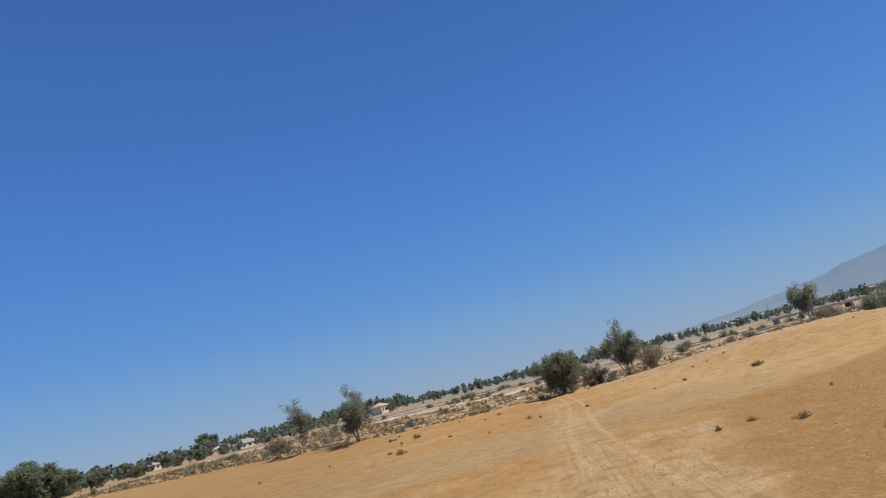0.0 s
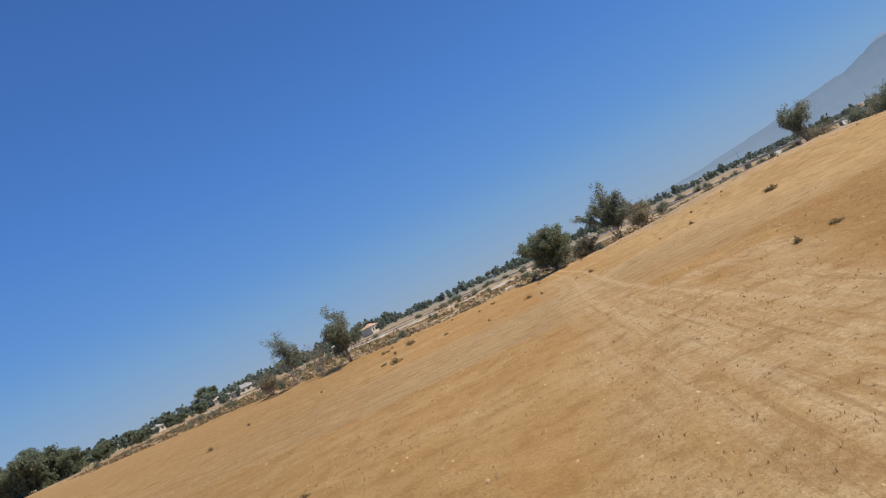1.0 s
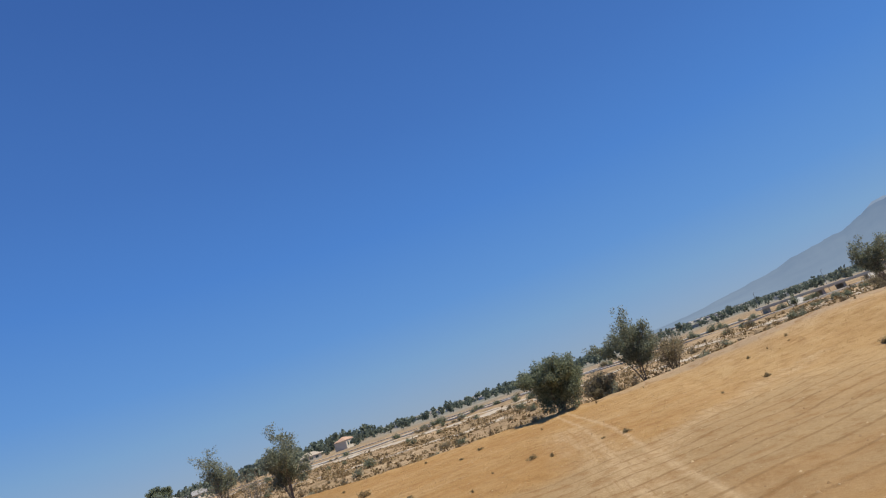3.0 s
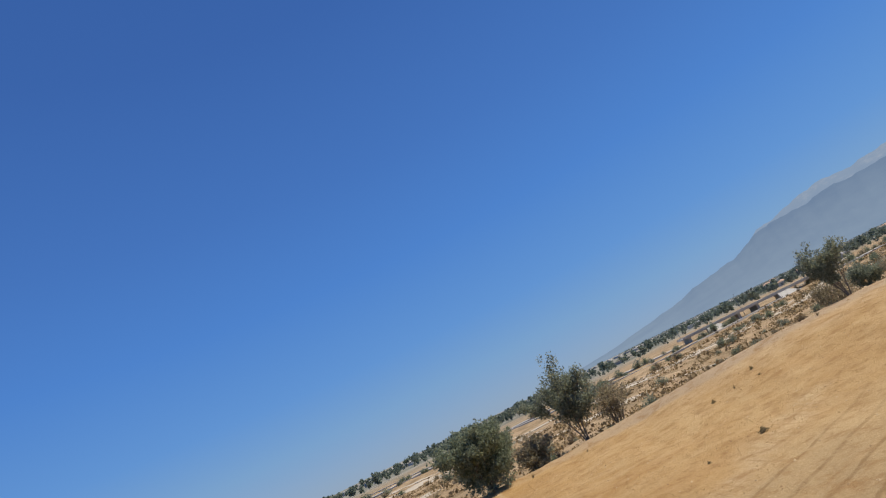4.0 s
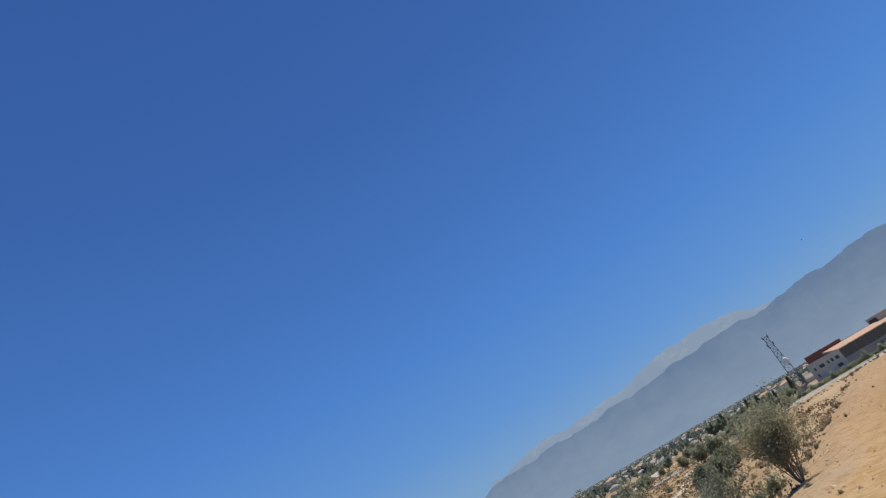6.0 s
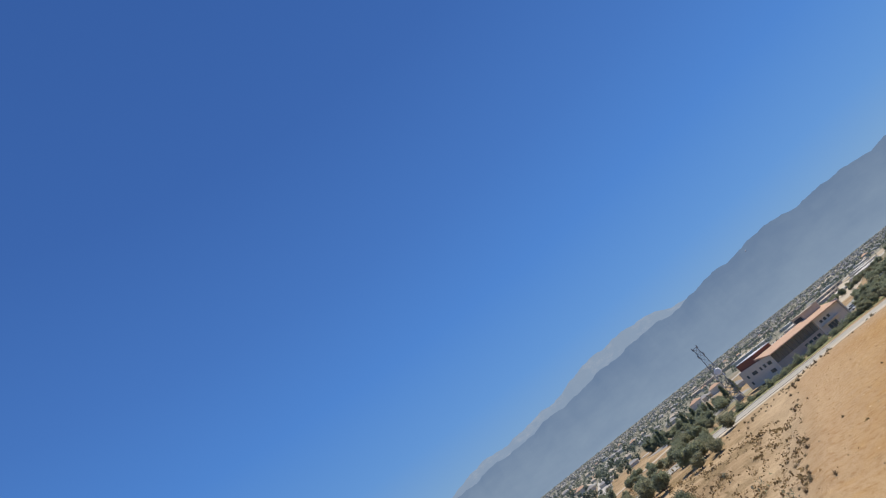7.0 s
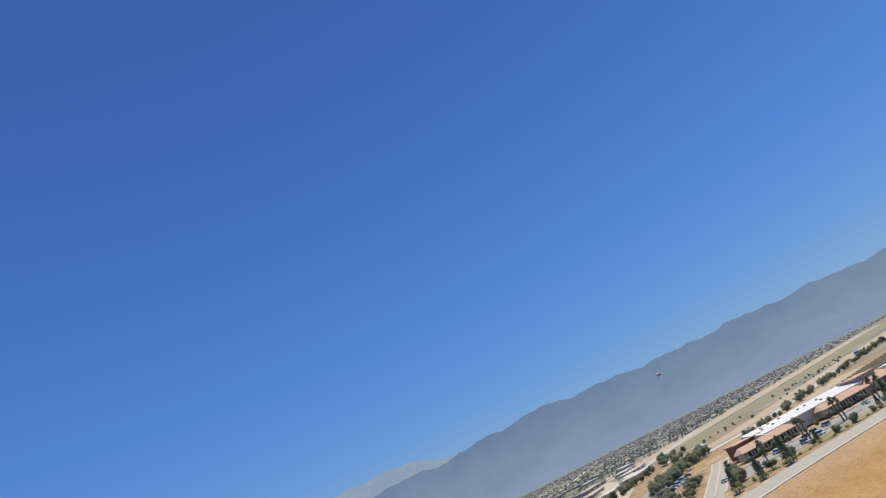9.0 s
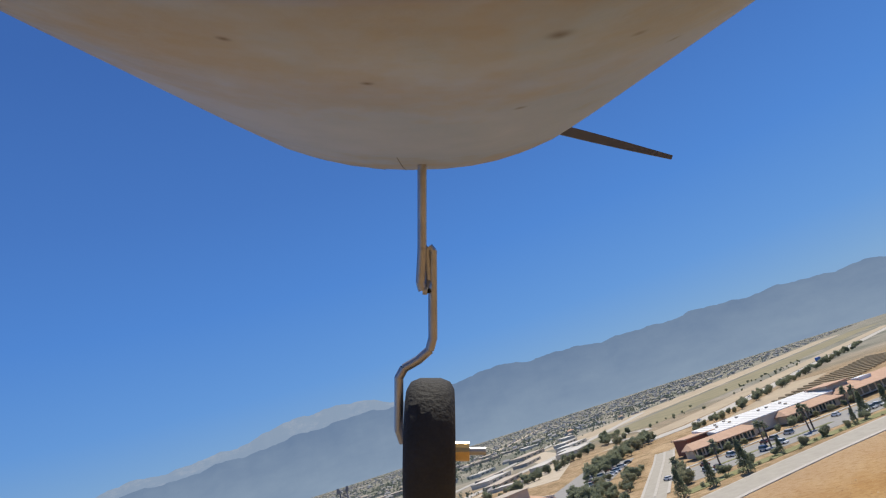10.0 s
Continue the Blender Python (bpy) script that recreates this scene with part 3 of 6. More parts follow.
tree("eucalyptus_tree", (66.8, 97.8), 6.7, 29, M_LEAF_EUC, "slim dusty brush tree with several thin bare stems", "tree", stems=4, depth=3, spread=0.26, per=8, radius=0.42, size=0.12, trunk=0.07, crown_from=0.3, group=RIM, skip=0.1, splay=0.35)
tree("eucalyptus_tree", (-10.0, 130.0), 11.3, 31, M_LEAF_EUC, "airy multi-stemmed eucalyptus with a gap in its crown", "tree", stems=4, depth=3, spread=0.38, per=14, radius=0.62, size=0.16, trunk=0.10, crown_from=0.2, group=RIM, skip=0.2, splay=0.5)
tree("half_dead_tree", (-22.5, 142.0), 11.5, 37, M_LEAF_EUC, "half-dead tree with bare top twigs and dry leaves", "tree", stems=4, depth=3, spread=0.24, per=9, radius=0.6, size=0.14, trunk=0.09, bark=M_DEAD, group=RIM, skip=0.4, splay=0.4)
tree("bare_shrub", (-16.0, 134.0), 6.5, 41, M_LEAF_DRY, "grey leafless shrub beside the eucalyptus", "shrub", stems=6, depth=2, spread=0.4, per=4, radius=0.5, size=0.11, trunk=0.05, bark=M_DEAD, skip=0.4)
tree("bare_shrub", (-29.0, 148.0), 5.0, 42, M_LEAF_DRY, "grey-brown dry shrub beside the half-dead tree", "shrub", stems=6, depth=2, spread=0.5, per=14, radius=0.6, size=0.13, trunk=0.05, bark=M_DEAD, skip=0.2)
tree("dry_tree", (86.5, 103.4), 6.2, 47, M_LEAF_EUC, "grey-green thorny tree with leaning bare stems on the bank", "tree", stems=10, depth=2, spread=0.35, per=13, radius=0.5, size=0.11, trunk=0.05, group=RIM)
tree("dry_tree", (102.9, 103.9), 9.6, 53, M_LEAF_OLIVE, "wide dusty brush tree with many thin grey stems", "tree", stems=13, depth=3, spread=0.42, per=5, radius=0.6, size=0.12, trunk=0.07, group=RIM, low=0.5, skip=0.28, splay=0.75)
tree("green_tree", (146.0, 136.0), 5.5, 59, M_LEAF_GREEN, "broad green tree behind the dry brush tree", "tree", stems=6, depth=3, spread=0.55, per=16, radius=0.8, size=0.17, trunk=0.1, group=RIM, low=0.5)
tree("green_tree", (172.0, 146.0), 5.0, 61, M_LEAF_GREEN, "broad green tree below the field's rim", "tree", stems=6, depth=3, spread=0.55, per=16, radius=0.8, size=0.17, trunk=0.1, group=RIM, low=0.5)
tree("dry_tree", (46.5, 117.0), 6.4, 67, M_LEAF_DRY, "low dry thicket tree leaning beside the tall eucalyptus", "tree", stems=7, depth=2, spread=0.55, per=10, radius=0.6, size=0.13, trunk=0.06, group=RIM, skip=0.2)
tree("dry_tree", (36.5, 121.0), 4.6, 71, M_LEAF_DRY, "low grey-brown thicket tree between two taller trees", "tree", stems=7, depth=2, spread=0.55, per=20, radius=0.6, size=0.14, trunk=0.06, group=RIM)
tree("dry_tree", (80.0, 112.0), 4.6, 73, M_LEAF_DRY, "small thin grey tree below the rim", "tree", stems=5, depth=2, spread=0.5, per=12, radius=0.6, size=0.13, trunk=0.05, group=RIM)
tree("dry_tree", (97.0, 121.0), 6.0, 74, M_LEAF_EUC, "grey-green tree below the rim", "tree", stems=5, depth=3, spread=0.5, per=10, radius=0.65, size=0.14, trunk=0.07, group=RIM)
tree("dry_tree", (94.0, 112.0), 5.0, 75, M_LEAF_DRY, "pale leafless-looking tree between two brush trees", "tree", stems=5, depth=3, spread=0.5, per=6, radius=0.6, size=0.13, trunk=0.07, bark=M_DEAD, group=RIM, skip=0.4)

# scrub in the river bed, on the bank and on the field
BUSH = [
    (bush_mesh(1, 1.2, 1.1, M_LEAF_DRY, M_TWIG, 420, 0.11), "dry grey-brown scrub bush in the sandy river bed"),
    (bush_mesh(2, 1.5, 1.5, M_LEAF_EUC, M_TWIG, 560, 0.12), "dusty grey-green scrub bush in the sandy river bed"),
    (bush_mesh(3, 0.9, 0.7, M_LEAF_DRY, M_TWIG, 260, 0.09), "small brown scrub bush in the sandy river bed"),
    (bush_mesh(4, 1.8, 1.9, M_LEAF_DARK, M_BARK, 700, 0.13), "dark green rounded scrub bush in the river bed"),
    (bush_mesh(5, 1.3, 1.6, M_LEAF_DRY, M_TWIG, 90, 0.08, 110, 0.7), "bare twiggy grey bush in the river bed"),
]
M_WEED = island_mat("weed_leaf", (0.22, 0.165, 0.075), (0.42, 0.335, 0.17), trans=0.4)
WEED = [
    (bush_mesh(21, 0.34, 0.30, M_WEED, M_TWIG, 140, 0.05, 26), "small dry weed clump on the dirt field"),
    (bush_mesh(22, 0.5, 0.36, M_WEED, M_TWIG, 220, 0.055, 30), "low tumbleweed clump on the dirt field"),
    (bush_mesh(23, 0.25, 0.42, M_WEED, M_TWIG, 80, 0.045, 22), "upright greenish weed on the dirt field"),
]


def scatter(name, lib, spots, category, group, smin=0.7, smax=1.3, seed=1):
    rng = random.Random(seed)
    for i, (x, y) in enumerate(spots):
        me, label = lib[rng.randrange(len(lib))]
        ob = new(name, me)
        k = rng.uniform(smin, smax)
        ob.matrix_world = pose(x, y, gz(x, y) - 0.03, 0, 0, rng.uniform(0, 360)) @ Matrix.Diagonal((k, k, k * rng.uniform(0.8, 1.15), 1))
        tagged(ob, label, category, group)


rng0 = random.Random(77)
spots = []
while len(spots) < 270:
    x, y = rng0.uniform(-130, 250), rng0.uniform(85, 330)
    d = float(edge_dist(np.array([[x]]), np.array([[y]]))[0, 0])
    if 3 < d < 120 and rng0.random() < (1.0 if d < 45 else 0.45) and not (x > 200 and y < 190) and not (x > 150 and y < 240 and d < 40 and rng0.random() < 0.5):
        spots.append((x, y))
scatter("scrub_bush", BUSH, spots, "bush", "scrub in the river bed", 0.5, 1.2, 5)
bank = []
while len(bank) < 110:
    x = rng0.uniform(-60, 275)
    y = float(np.interp(x, EA[2:24, 0], EA[2:24, 1])) + rng0.gauss(1.5, 2.2)
    bank.append((x, y))
scatter("bank_bush", [BUSH[0], BUSH[2], BUSH[4]], bank, "bush", "low scrub along the bank", 0.25, 0.75, 6)
verge = []
while len(verge) < 60:
    u = rng0.random()
    verge.append((232 + 32 * u + rng0.gauss(0, 3.0), 152 - 26 * u + rng0.gauss(0, 2.6)))
scatter("verge_bush", [BUSH[0], BUSH[2], BUSH[4]], verge, "bush", "low scrub on the sandy verge", 0.25, 0.6, 9)
weeds = [(40.8, 72.5), (45.4, 93.3), (47.0, 91.6), (43.2, 93.8), (81.1, 92.3), (9.0, 76.0), (64.0, 85.0), (72.0, 80.0), (60.0, 96.0)]
while len(weeds) < 130:
    x, y = rng0.uniform(-25, 190), rng0.uniform(22, 118)
    if float(edge_dist(np.array([[x]]), np.array([[y]]))[0, 0]) < -3 and not (46 < y < 76 and x < 70):
        weeds.append((x, y))
scatter("weed_clump", WEED, weeds, "weed", "weeds on the field", 0.5, 1.3, 7)
scatter("tumbleweed", [WEED[1]], [(40.8, 72.0), (-1.5, 78.0), (1.0, 101.0)], "weed", "tumbleweeds on the field", 1.6, 2.4, 8)


def clods(name, count, region, smin, smax, material, seed, label):
    """Loose clods and stones as one sheet of small uneven lumps."""
    nr = np.random.RandomState(seed)
    x = nr.uniform(region[0], region[1], count)
    y = region[2] + (region[3] - region[2]) * nr.rand(count) ** 1.2
    keep = edge_dist(x[None], y[None])[0] < -1
    x, y = x[keep], y[keep]
    n = len(x)
    z = ground_height(x[None], y[None])[0]
    base = np.array([(1, 0, 0), (-0.5, 0.87, 0), (-0.5, -0.87, 0), (0.1, 0.1, 0.75), (0.4, 0.3, 0.5)])
    s = smin + (smax - smin) * nr.rand(n) ** 3
    v = base[None] * s[:, None, None] * nr.uniform(0.6, 1.3, (n, 5, 3))
    a = nr.uniform(0, 6.28, n)
    ca, sa = np.cos(a)[:, None], np.sin(a)[:, None]
    vx, vy = v[:, :, 0] * ca - v[:, :, 1] * sa, v[:, :, 0] * sa + v[:, :, 1] * ca
    v = np.stack([vx + x[:, None], vy + y[:, None], v[:, :, 2] + z[:, None] - 0.01], 2).reshape(-1, 3)
    f0 = np.array([(0, 4, 3), (0, 1, 4), (1, 3, 4), (1, 2, 3), (2, 0, 3)])
    f = (f0[None] + (np.arange(n) * 5)[:, None, None]).reshape(-1, 3)
    ob = new(name, quick_mesh(name, v, f, material))
    return tagged(ob, label, "stones", kind="stuff")


def tufts(name, x, y, hmin, hmax, blades, material, seed, label, category):
    """Dry grass: a few thin upright blades at each spot, all in one sheet."""
    nr = np.random.RandomState(seed)
    n = len(x)
    z = ground_height(x[None], y[None])[0]
    c = np.repeat(np.stack([x, y, z], 1), blades, 0)
    m = len(c)
    h = nr.uniform(hmin, hmax, m)
    a = nr.uniform(0, 6.28, m)
    lean = nr.uniform(0.1, 0.8, m)
    d = np.stack([np.cos(a) * lean, np.sin(a) * lean, np.ones(m)], 1) * h[:, None]
    s_ = np.stack([-np.sin(a), np.cos(a), np.zeros(m)], 1) * (h * 0.16)[:, None]
    o = c + np.stack([np.cos(a), np.sin(a), np.zeros(m)], 1) * (h * nr.uniform(0, 0.8, m))[:, None]
    v = np.stack([o - s_, o + s_, o + d], 1).reshape(-1, 3)
    v[:, 2] -= 0.01
    ob = new(name, quick_mesh(name, v, np.arange(m * 3).reshape(m, 3), material))
    return tagged(ob, label, category, kind="stuff")


def clumps(name, x, y, rmin, rmax, scraps, material, seed, label, category):
    """Low ragged cushions of dry growth: loose scraps heaped over each spot, all in one sheet."""
    nr = np.random.RandomState(seed)
    n = len(x)
    z = ground_height(x[None], y[None])[0]
    r = np.repeat(nr.uniform(rmin, rmax, n) * nr.choice([0.7, 1.0, 1.5], n), scraps)
    m = n * scraps
    o = nr.normal(0, 0.5, (m, 3)) * r[:, None]
    o[:, 2] = np.abs(o[:, 2]) * 0.9
    c = np.repeat(np.stack([x, y, z], 1), scraps, 0) + o
    a = nr.normal(0, 1, (m, 3))
    a /= np.linalg.norm(a, axis=1)[:, None]
    b = np.cross(a, nr.normal(0, 1, (m, 3)))
    b /= np.maximum(np.linalg.norm(b, axis=1), 1e-6)[:, None]
    w = (r * nr.uniform(0.2, 0.42, m))[:, None]
    v = np.stack([c - a * w, c - b * w * 0.6, c + a * w, c + b * w * 0.6], 1).reshape(-1, 3)
    ob = new(name, quick_mesh(name, v, np.arange(m * 4).reshape(m, 4), material))
    return tagged(ob, label, category, kind="stuff")


tn = np.random.RandomState(50)
M_STRAW = island_mat("straw", (0.36, 0.21, 0.075), (0.60, 0.42, 0.18), 0.9)
M_SCRUB = island_mat("dry_scrub", (0.17, 0.115, 0.052), (0.37, 0.27, 0.135), 0.9, 0.3)
tx, ty = tn.uniform(-35, 80, 60000), tn.uniform(2, 118, 60000)
keep = (edge_dist(tx[None], ty[None])[0] < -1) & ~((row_line(tx, ty) > 46.5) & (row_line(tx, ty) < 68)) & (wave_noise(tx, ty, 16.0, 61) + tn.normal(0, 0.3, 60000) > -0.1)
tufts("straw_tufts", tx[keep], ty[keep], 0.03, 0.085, 5, M_STRAW, 51, "dry straw stubble on the dirt field", "dry grass")
tx, ty = tn.uniform(-140, 270, 26000), tn.uniform(80, 330, 26000)
ed = edge_dist(tx[None], ty[None])[0]
keep = (ed > 0.3) & (ed < 110) & (wave_noise(tx, ty, 26.0, 62) + tn.normal(0, 0.3, 26000) > -0.12) & ~((tx > 215) & (ty < 175))
clumps("dry_scrub", tx[keep], ty[keep], 0.3, 0.85, 11, M_SCRUB, 52, "dry brown scrub and grass in the river bed", "dry grass")

M_CLOD = island_mat("clods", (0.26, 0.15, 0.065), (0.55, 0.40, 0.22), 0.95)
clods("clods", 16000, (-30, 75, 4, 110), 0.02, 0.11, M_CLOD, 3, "loose clods of dry orange soil strewn over the field")
clods("stones", 5200, (60, 290, 60, 125), 0.04, 0.30, M_CLOD, 4, "scattered stones and clods on the wide dirt field")


# ---------------------------------------------------------------- roads below the field
M_ASPHALT = mat("asphalt", (0.42, 0.385, 0.315), 0.9, (0.34, 0.31, 0.255), 0.4, bump=0.2)
M_LOT = mat("parking_asphalt", (0.33, 0.315, 0.285), 0.9, (0.26, 0.25, 0.23), 0.5, bump=0.2)
M_CONC = mat("concrete", (0.52, 0.48, 0.41), 0.85, (0.40, 0.37, 0.32), 0.8, bump=0.15)
M_PALE = mat("pale_sand", (0.56, 0.48, 0.36), 0.95, (0.42, 0.34, 0.24), 0.2, bump=0.2)
M_PAINT = mat("road_paint", (0.72, 0.71, 0.66), 0.7, scale=3)
M_GRASS = mat("lawn", (0.27, 0.255, 0.12), 0.95, (0.16, 0.17, 0.07), 0.6, bump=0.5)
M_GREENFIELD = mat("dry_green_field", (0.31, 0.265, 0.155), 0.95, (0.18, 0.165, 0.09), 0.03, bump=0.2)
M_TAN = mat("tan_field", (0.50, 0.40, 0.27), 0.95, (0.34, 0.275, 0.185), 0.03, bump=0.2)
M_GLASS = mat("tinted_glass", (0.07, 0.10, 0.105), 0.15, (0.05, 0.075, 0.08), 0.3, spec=0.6)
M_BEIGE = mat("beige_stucco", (0.66, 0.595, 0.475), 0.9, (0.57, 0.51, 0.41), 0.5, bump=0.1)
M_GREYWALL = mat("grey_stucco", (0.43, 0.39, 0.325), 0.9, (0.355, 0.32, 0.27), 0.5, bump=0.1)
M_TERRA = mat("terracotta_roof", (0.58, 0.385, 0.265), 0.9, (0.46, 0.29, 0.19), 0.6, bump=0.3)
M_BRICK = mat("red_brick", (0.28, 0.115, 0.075), 0.9, (0.20, 0.085, 0.06), 1.5, bump=0.2)
M_TANROOF = mat("tan_roof", (0.52, 0.44, 0.34), 0.9, (0.43, 0.36, 0.28), 0.4)
M_WHITEROOF = mat("white_roof", (0.80, 0.79, 0.75), 0.8, (0.68, 0.66, 0.62), 0.25)
M_STEEL = mat("galvanised_steel", (0.22, 0.24, 0.27), 0.6, (0.17, 0.18, 0.20), 2, metal=0.2)
M_WHITE = mat("white_paint", (0.78, 0.78, 0.76), 0.5, (0.70, 0.70, 0.68), 1)
M_DARK = mat("dark_trim", (0.06, 0.058, 0.055), 0.7, scale=2)


def strip(name, pts, width, z, material, label, category, thick=0.12, offset=0.0, loose=0.0):
    """A flat band with thickness along a line of points, its centre shifted sideways by offset."""
    P_ = [Vector((p[0], p[1], 0)) for p in pts]
    # closer stations so that it follows the ground
    Q = [P_[0]]
    for a, b in zip(P_[:-1], P_[1:]):
        n = max(1, int((b - a).length / (4 if loose else 12)))
        for k in range(1, n + 1):
            Q.append(a.lerp(b, k / n))
    vs, fs = [], []
    for i, q in enumerate(Q):
        t = (Q[min(i + 1, len(Q) - 1)] - Q[max(i - 1, 0)]).normalized()
        s = Vector((-t.y, t.x, 0))
        wide = width * (1 + loose * math.sin(i * 2.1 + q.x * 0.05) * math.cos(i * 0.9 + q.y * 0.07))
        mid_ = loose * width * 0.35 * math.sin(i * 1.3 + q.y * 0.03)
        h = max(gz(*(q + s * (offset + e)).xy) for e in (-wide / 2, 0, wide / 2)) + z
        for e, dz in ((-wide / 2, 0), (wide / 2, 0), (wide / 2, -thick), (-wide / 2, -thick)):
            w = q + s * (offset + mid_ + e)
            vs.append((w.x, w.y, (gz(w.x, w.y) + z if loose else h) + dz))
    for i in range(len(Q) - 1):
        b = i * 4
        for k in range(4):
            n = (k + 1) % 4
            fs.append((b + k, b + 4 + k, b + 4 + n, b + n))
    fs.append((0, 1, 2, 3))
    fs.append(tuple(len(vs) - 4 + k for k in (3, 2, 1, 0)))
    return tagged(mesh_ob(name, vs, fs, material), label, category, kind="structure")


ROAD = [(225, 205), (248, 178), (266, 152), (277, 130), (289, 108), (306, 90), (323, 69), (341, 44), (380, -10), (450, -110)]
strip("road", ROAD, 11.5, 0.06, M_ASPHALT, "grey asphalt road along the foot of the field", "road", 0.3)
strip("kerb_inner", ROAD, 1.6, 0.16, M_CONC, "pale concrete kerb and gutter on the field side", "kerb", 0.3, -6.5)
strip("kerb_outer", ROAD, 1.4, 0.18, M_CONC, "pale concrete kerb and footpath on the far side", "kerb", 0.3, 6.4)
strip("pale_verge", ROAD[1:5], 5.0, 0.03, M_PALE, "pale sandy verge between field and road", "ground", 0.3, -9.8)
STREET = [(296, 107.5), (330, 104), (400, 97.3), (425, 95.5)]
strip("street", STREET, 6.2, 0.07, M_ASPHALT, "side street leading away from the road", "road", 0.3)
strip("street_median", STREET[1:], 0.8, 0.16, M_CONC, "pale concrete median in the side street", "kerb", 0.2)
strip("street_kerb", STREET[1:], 0.8, 0.15, M_CONC, "pale kerb of the side street", "kerb", 0.2, 3.5)
strip("street_kerb", STREET[1:], 0.8, 0.15, M_CONC, "pale kerb of the side street", "kerb", 0.2, -3.5)
FARROAD = [(492, 104), (516, 74), (560, 46), (640, 5), (730, -40), (968, -165), (1300, -340)]
strip("far_road", FARROAD, 14.0, 0.10, M_CONC, "pale concrete road beyond the long shop building", "road", 0.2)
strip("far_dirt_strip", FARROAD, 24.0, 0.05, M_TAN, "tan verge beyond the pale road", "ground", 0.2, 22.0)
strip("green_strip", [(620, 118), (745, 50), (900, -25), (1120, -135), (1700, -420)], 62.0, 0.06, M_GREENFIELD, "long dry green field before the suburb", "field", 0.2)
strip("tan_strip", [(690, 165), (900, 55), (1160, -70), (1800, -370)], 60.0, 0.08, M_TAN, "tan bare ground strip beside the green field", "field", 0.2)
strip("far_track", [(640, 160), (780, 100), (900, 30), (1140, -90), (1760, -385)], 5.0, 0.12, M_PALE, "pale straight dirt road on the plain", "road", 0.2)
strip("far_track", [(700, 330), (1000, 300), (1700, 330), (2600, 420)], 16.0, 0.12, M_PALE, "pale straight wash crossing the plain", "road", 0.2)
strip("lawn_strip", [(262, 186), (277, 160), (288, 142), (303, 124), (312, 112)], 8.0, 0.05, M_GRASS, "narrow lawn between road and office building", "lawn", 0.1)

# river bed: sandy tracks, flood channel and freeway
strip("sand_track", [(-60, 235), (20, 200), (70, 172), (86, 152), (92, 134), (108, 132), (150, 150), (210, 178)], 4.0, 0.05, M_PALE, "pale sandy track winding through the river bed", "track", 0.4, 0.0, 0.45)
strip("channel_bank", [(-150, 420), (20, 300), (75, 232), (112, 203), (145, 203), (186, 214), (240, 250)], 4.2, 0.10, M_PALE, "pale sandy bank of a flood channel", "channel", 0.5, 0.0, 0.4)
strip("channel_bank", [(-130, 470), (60, 330), (100, 262), (150, 240), (215, 246), (300, 300)], 2.6, 0.35, M_CONC, "far pale concrete bank of a flood channel", "channel", 0.8)


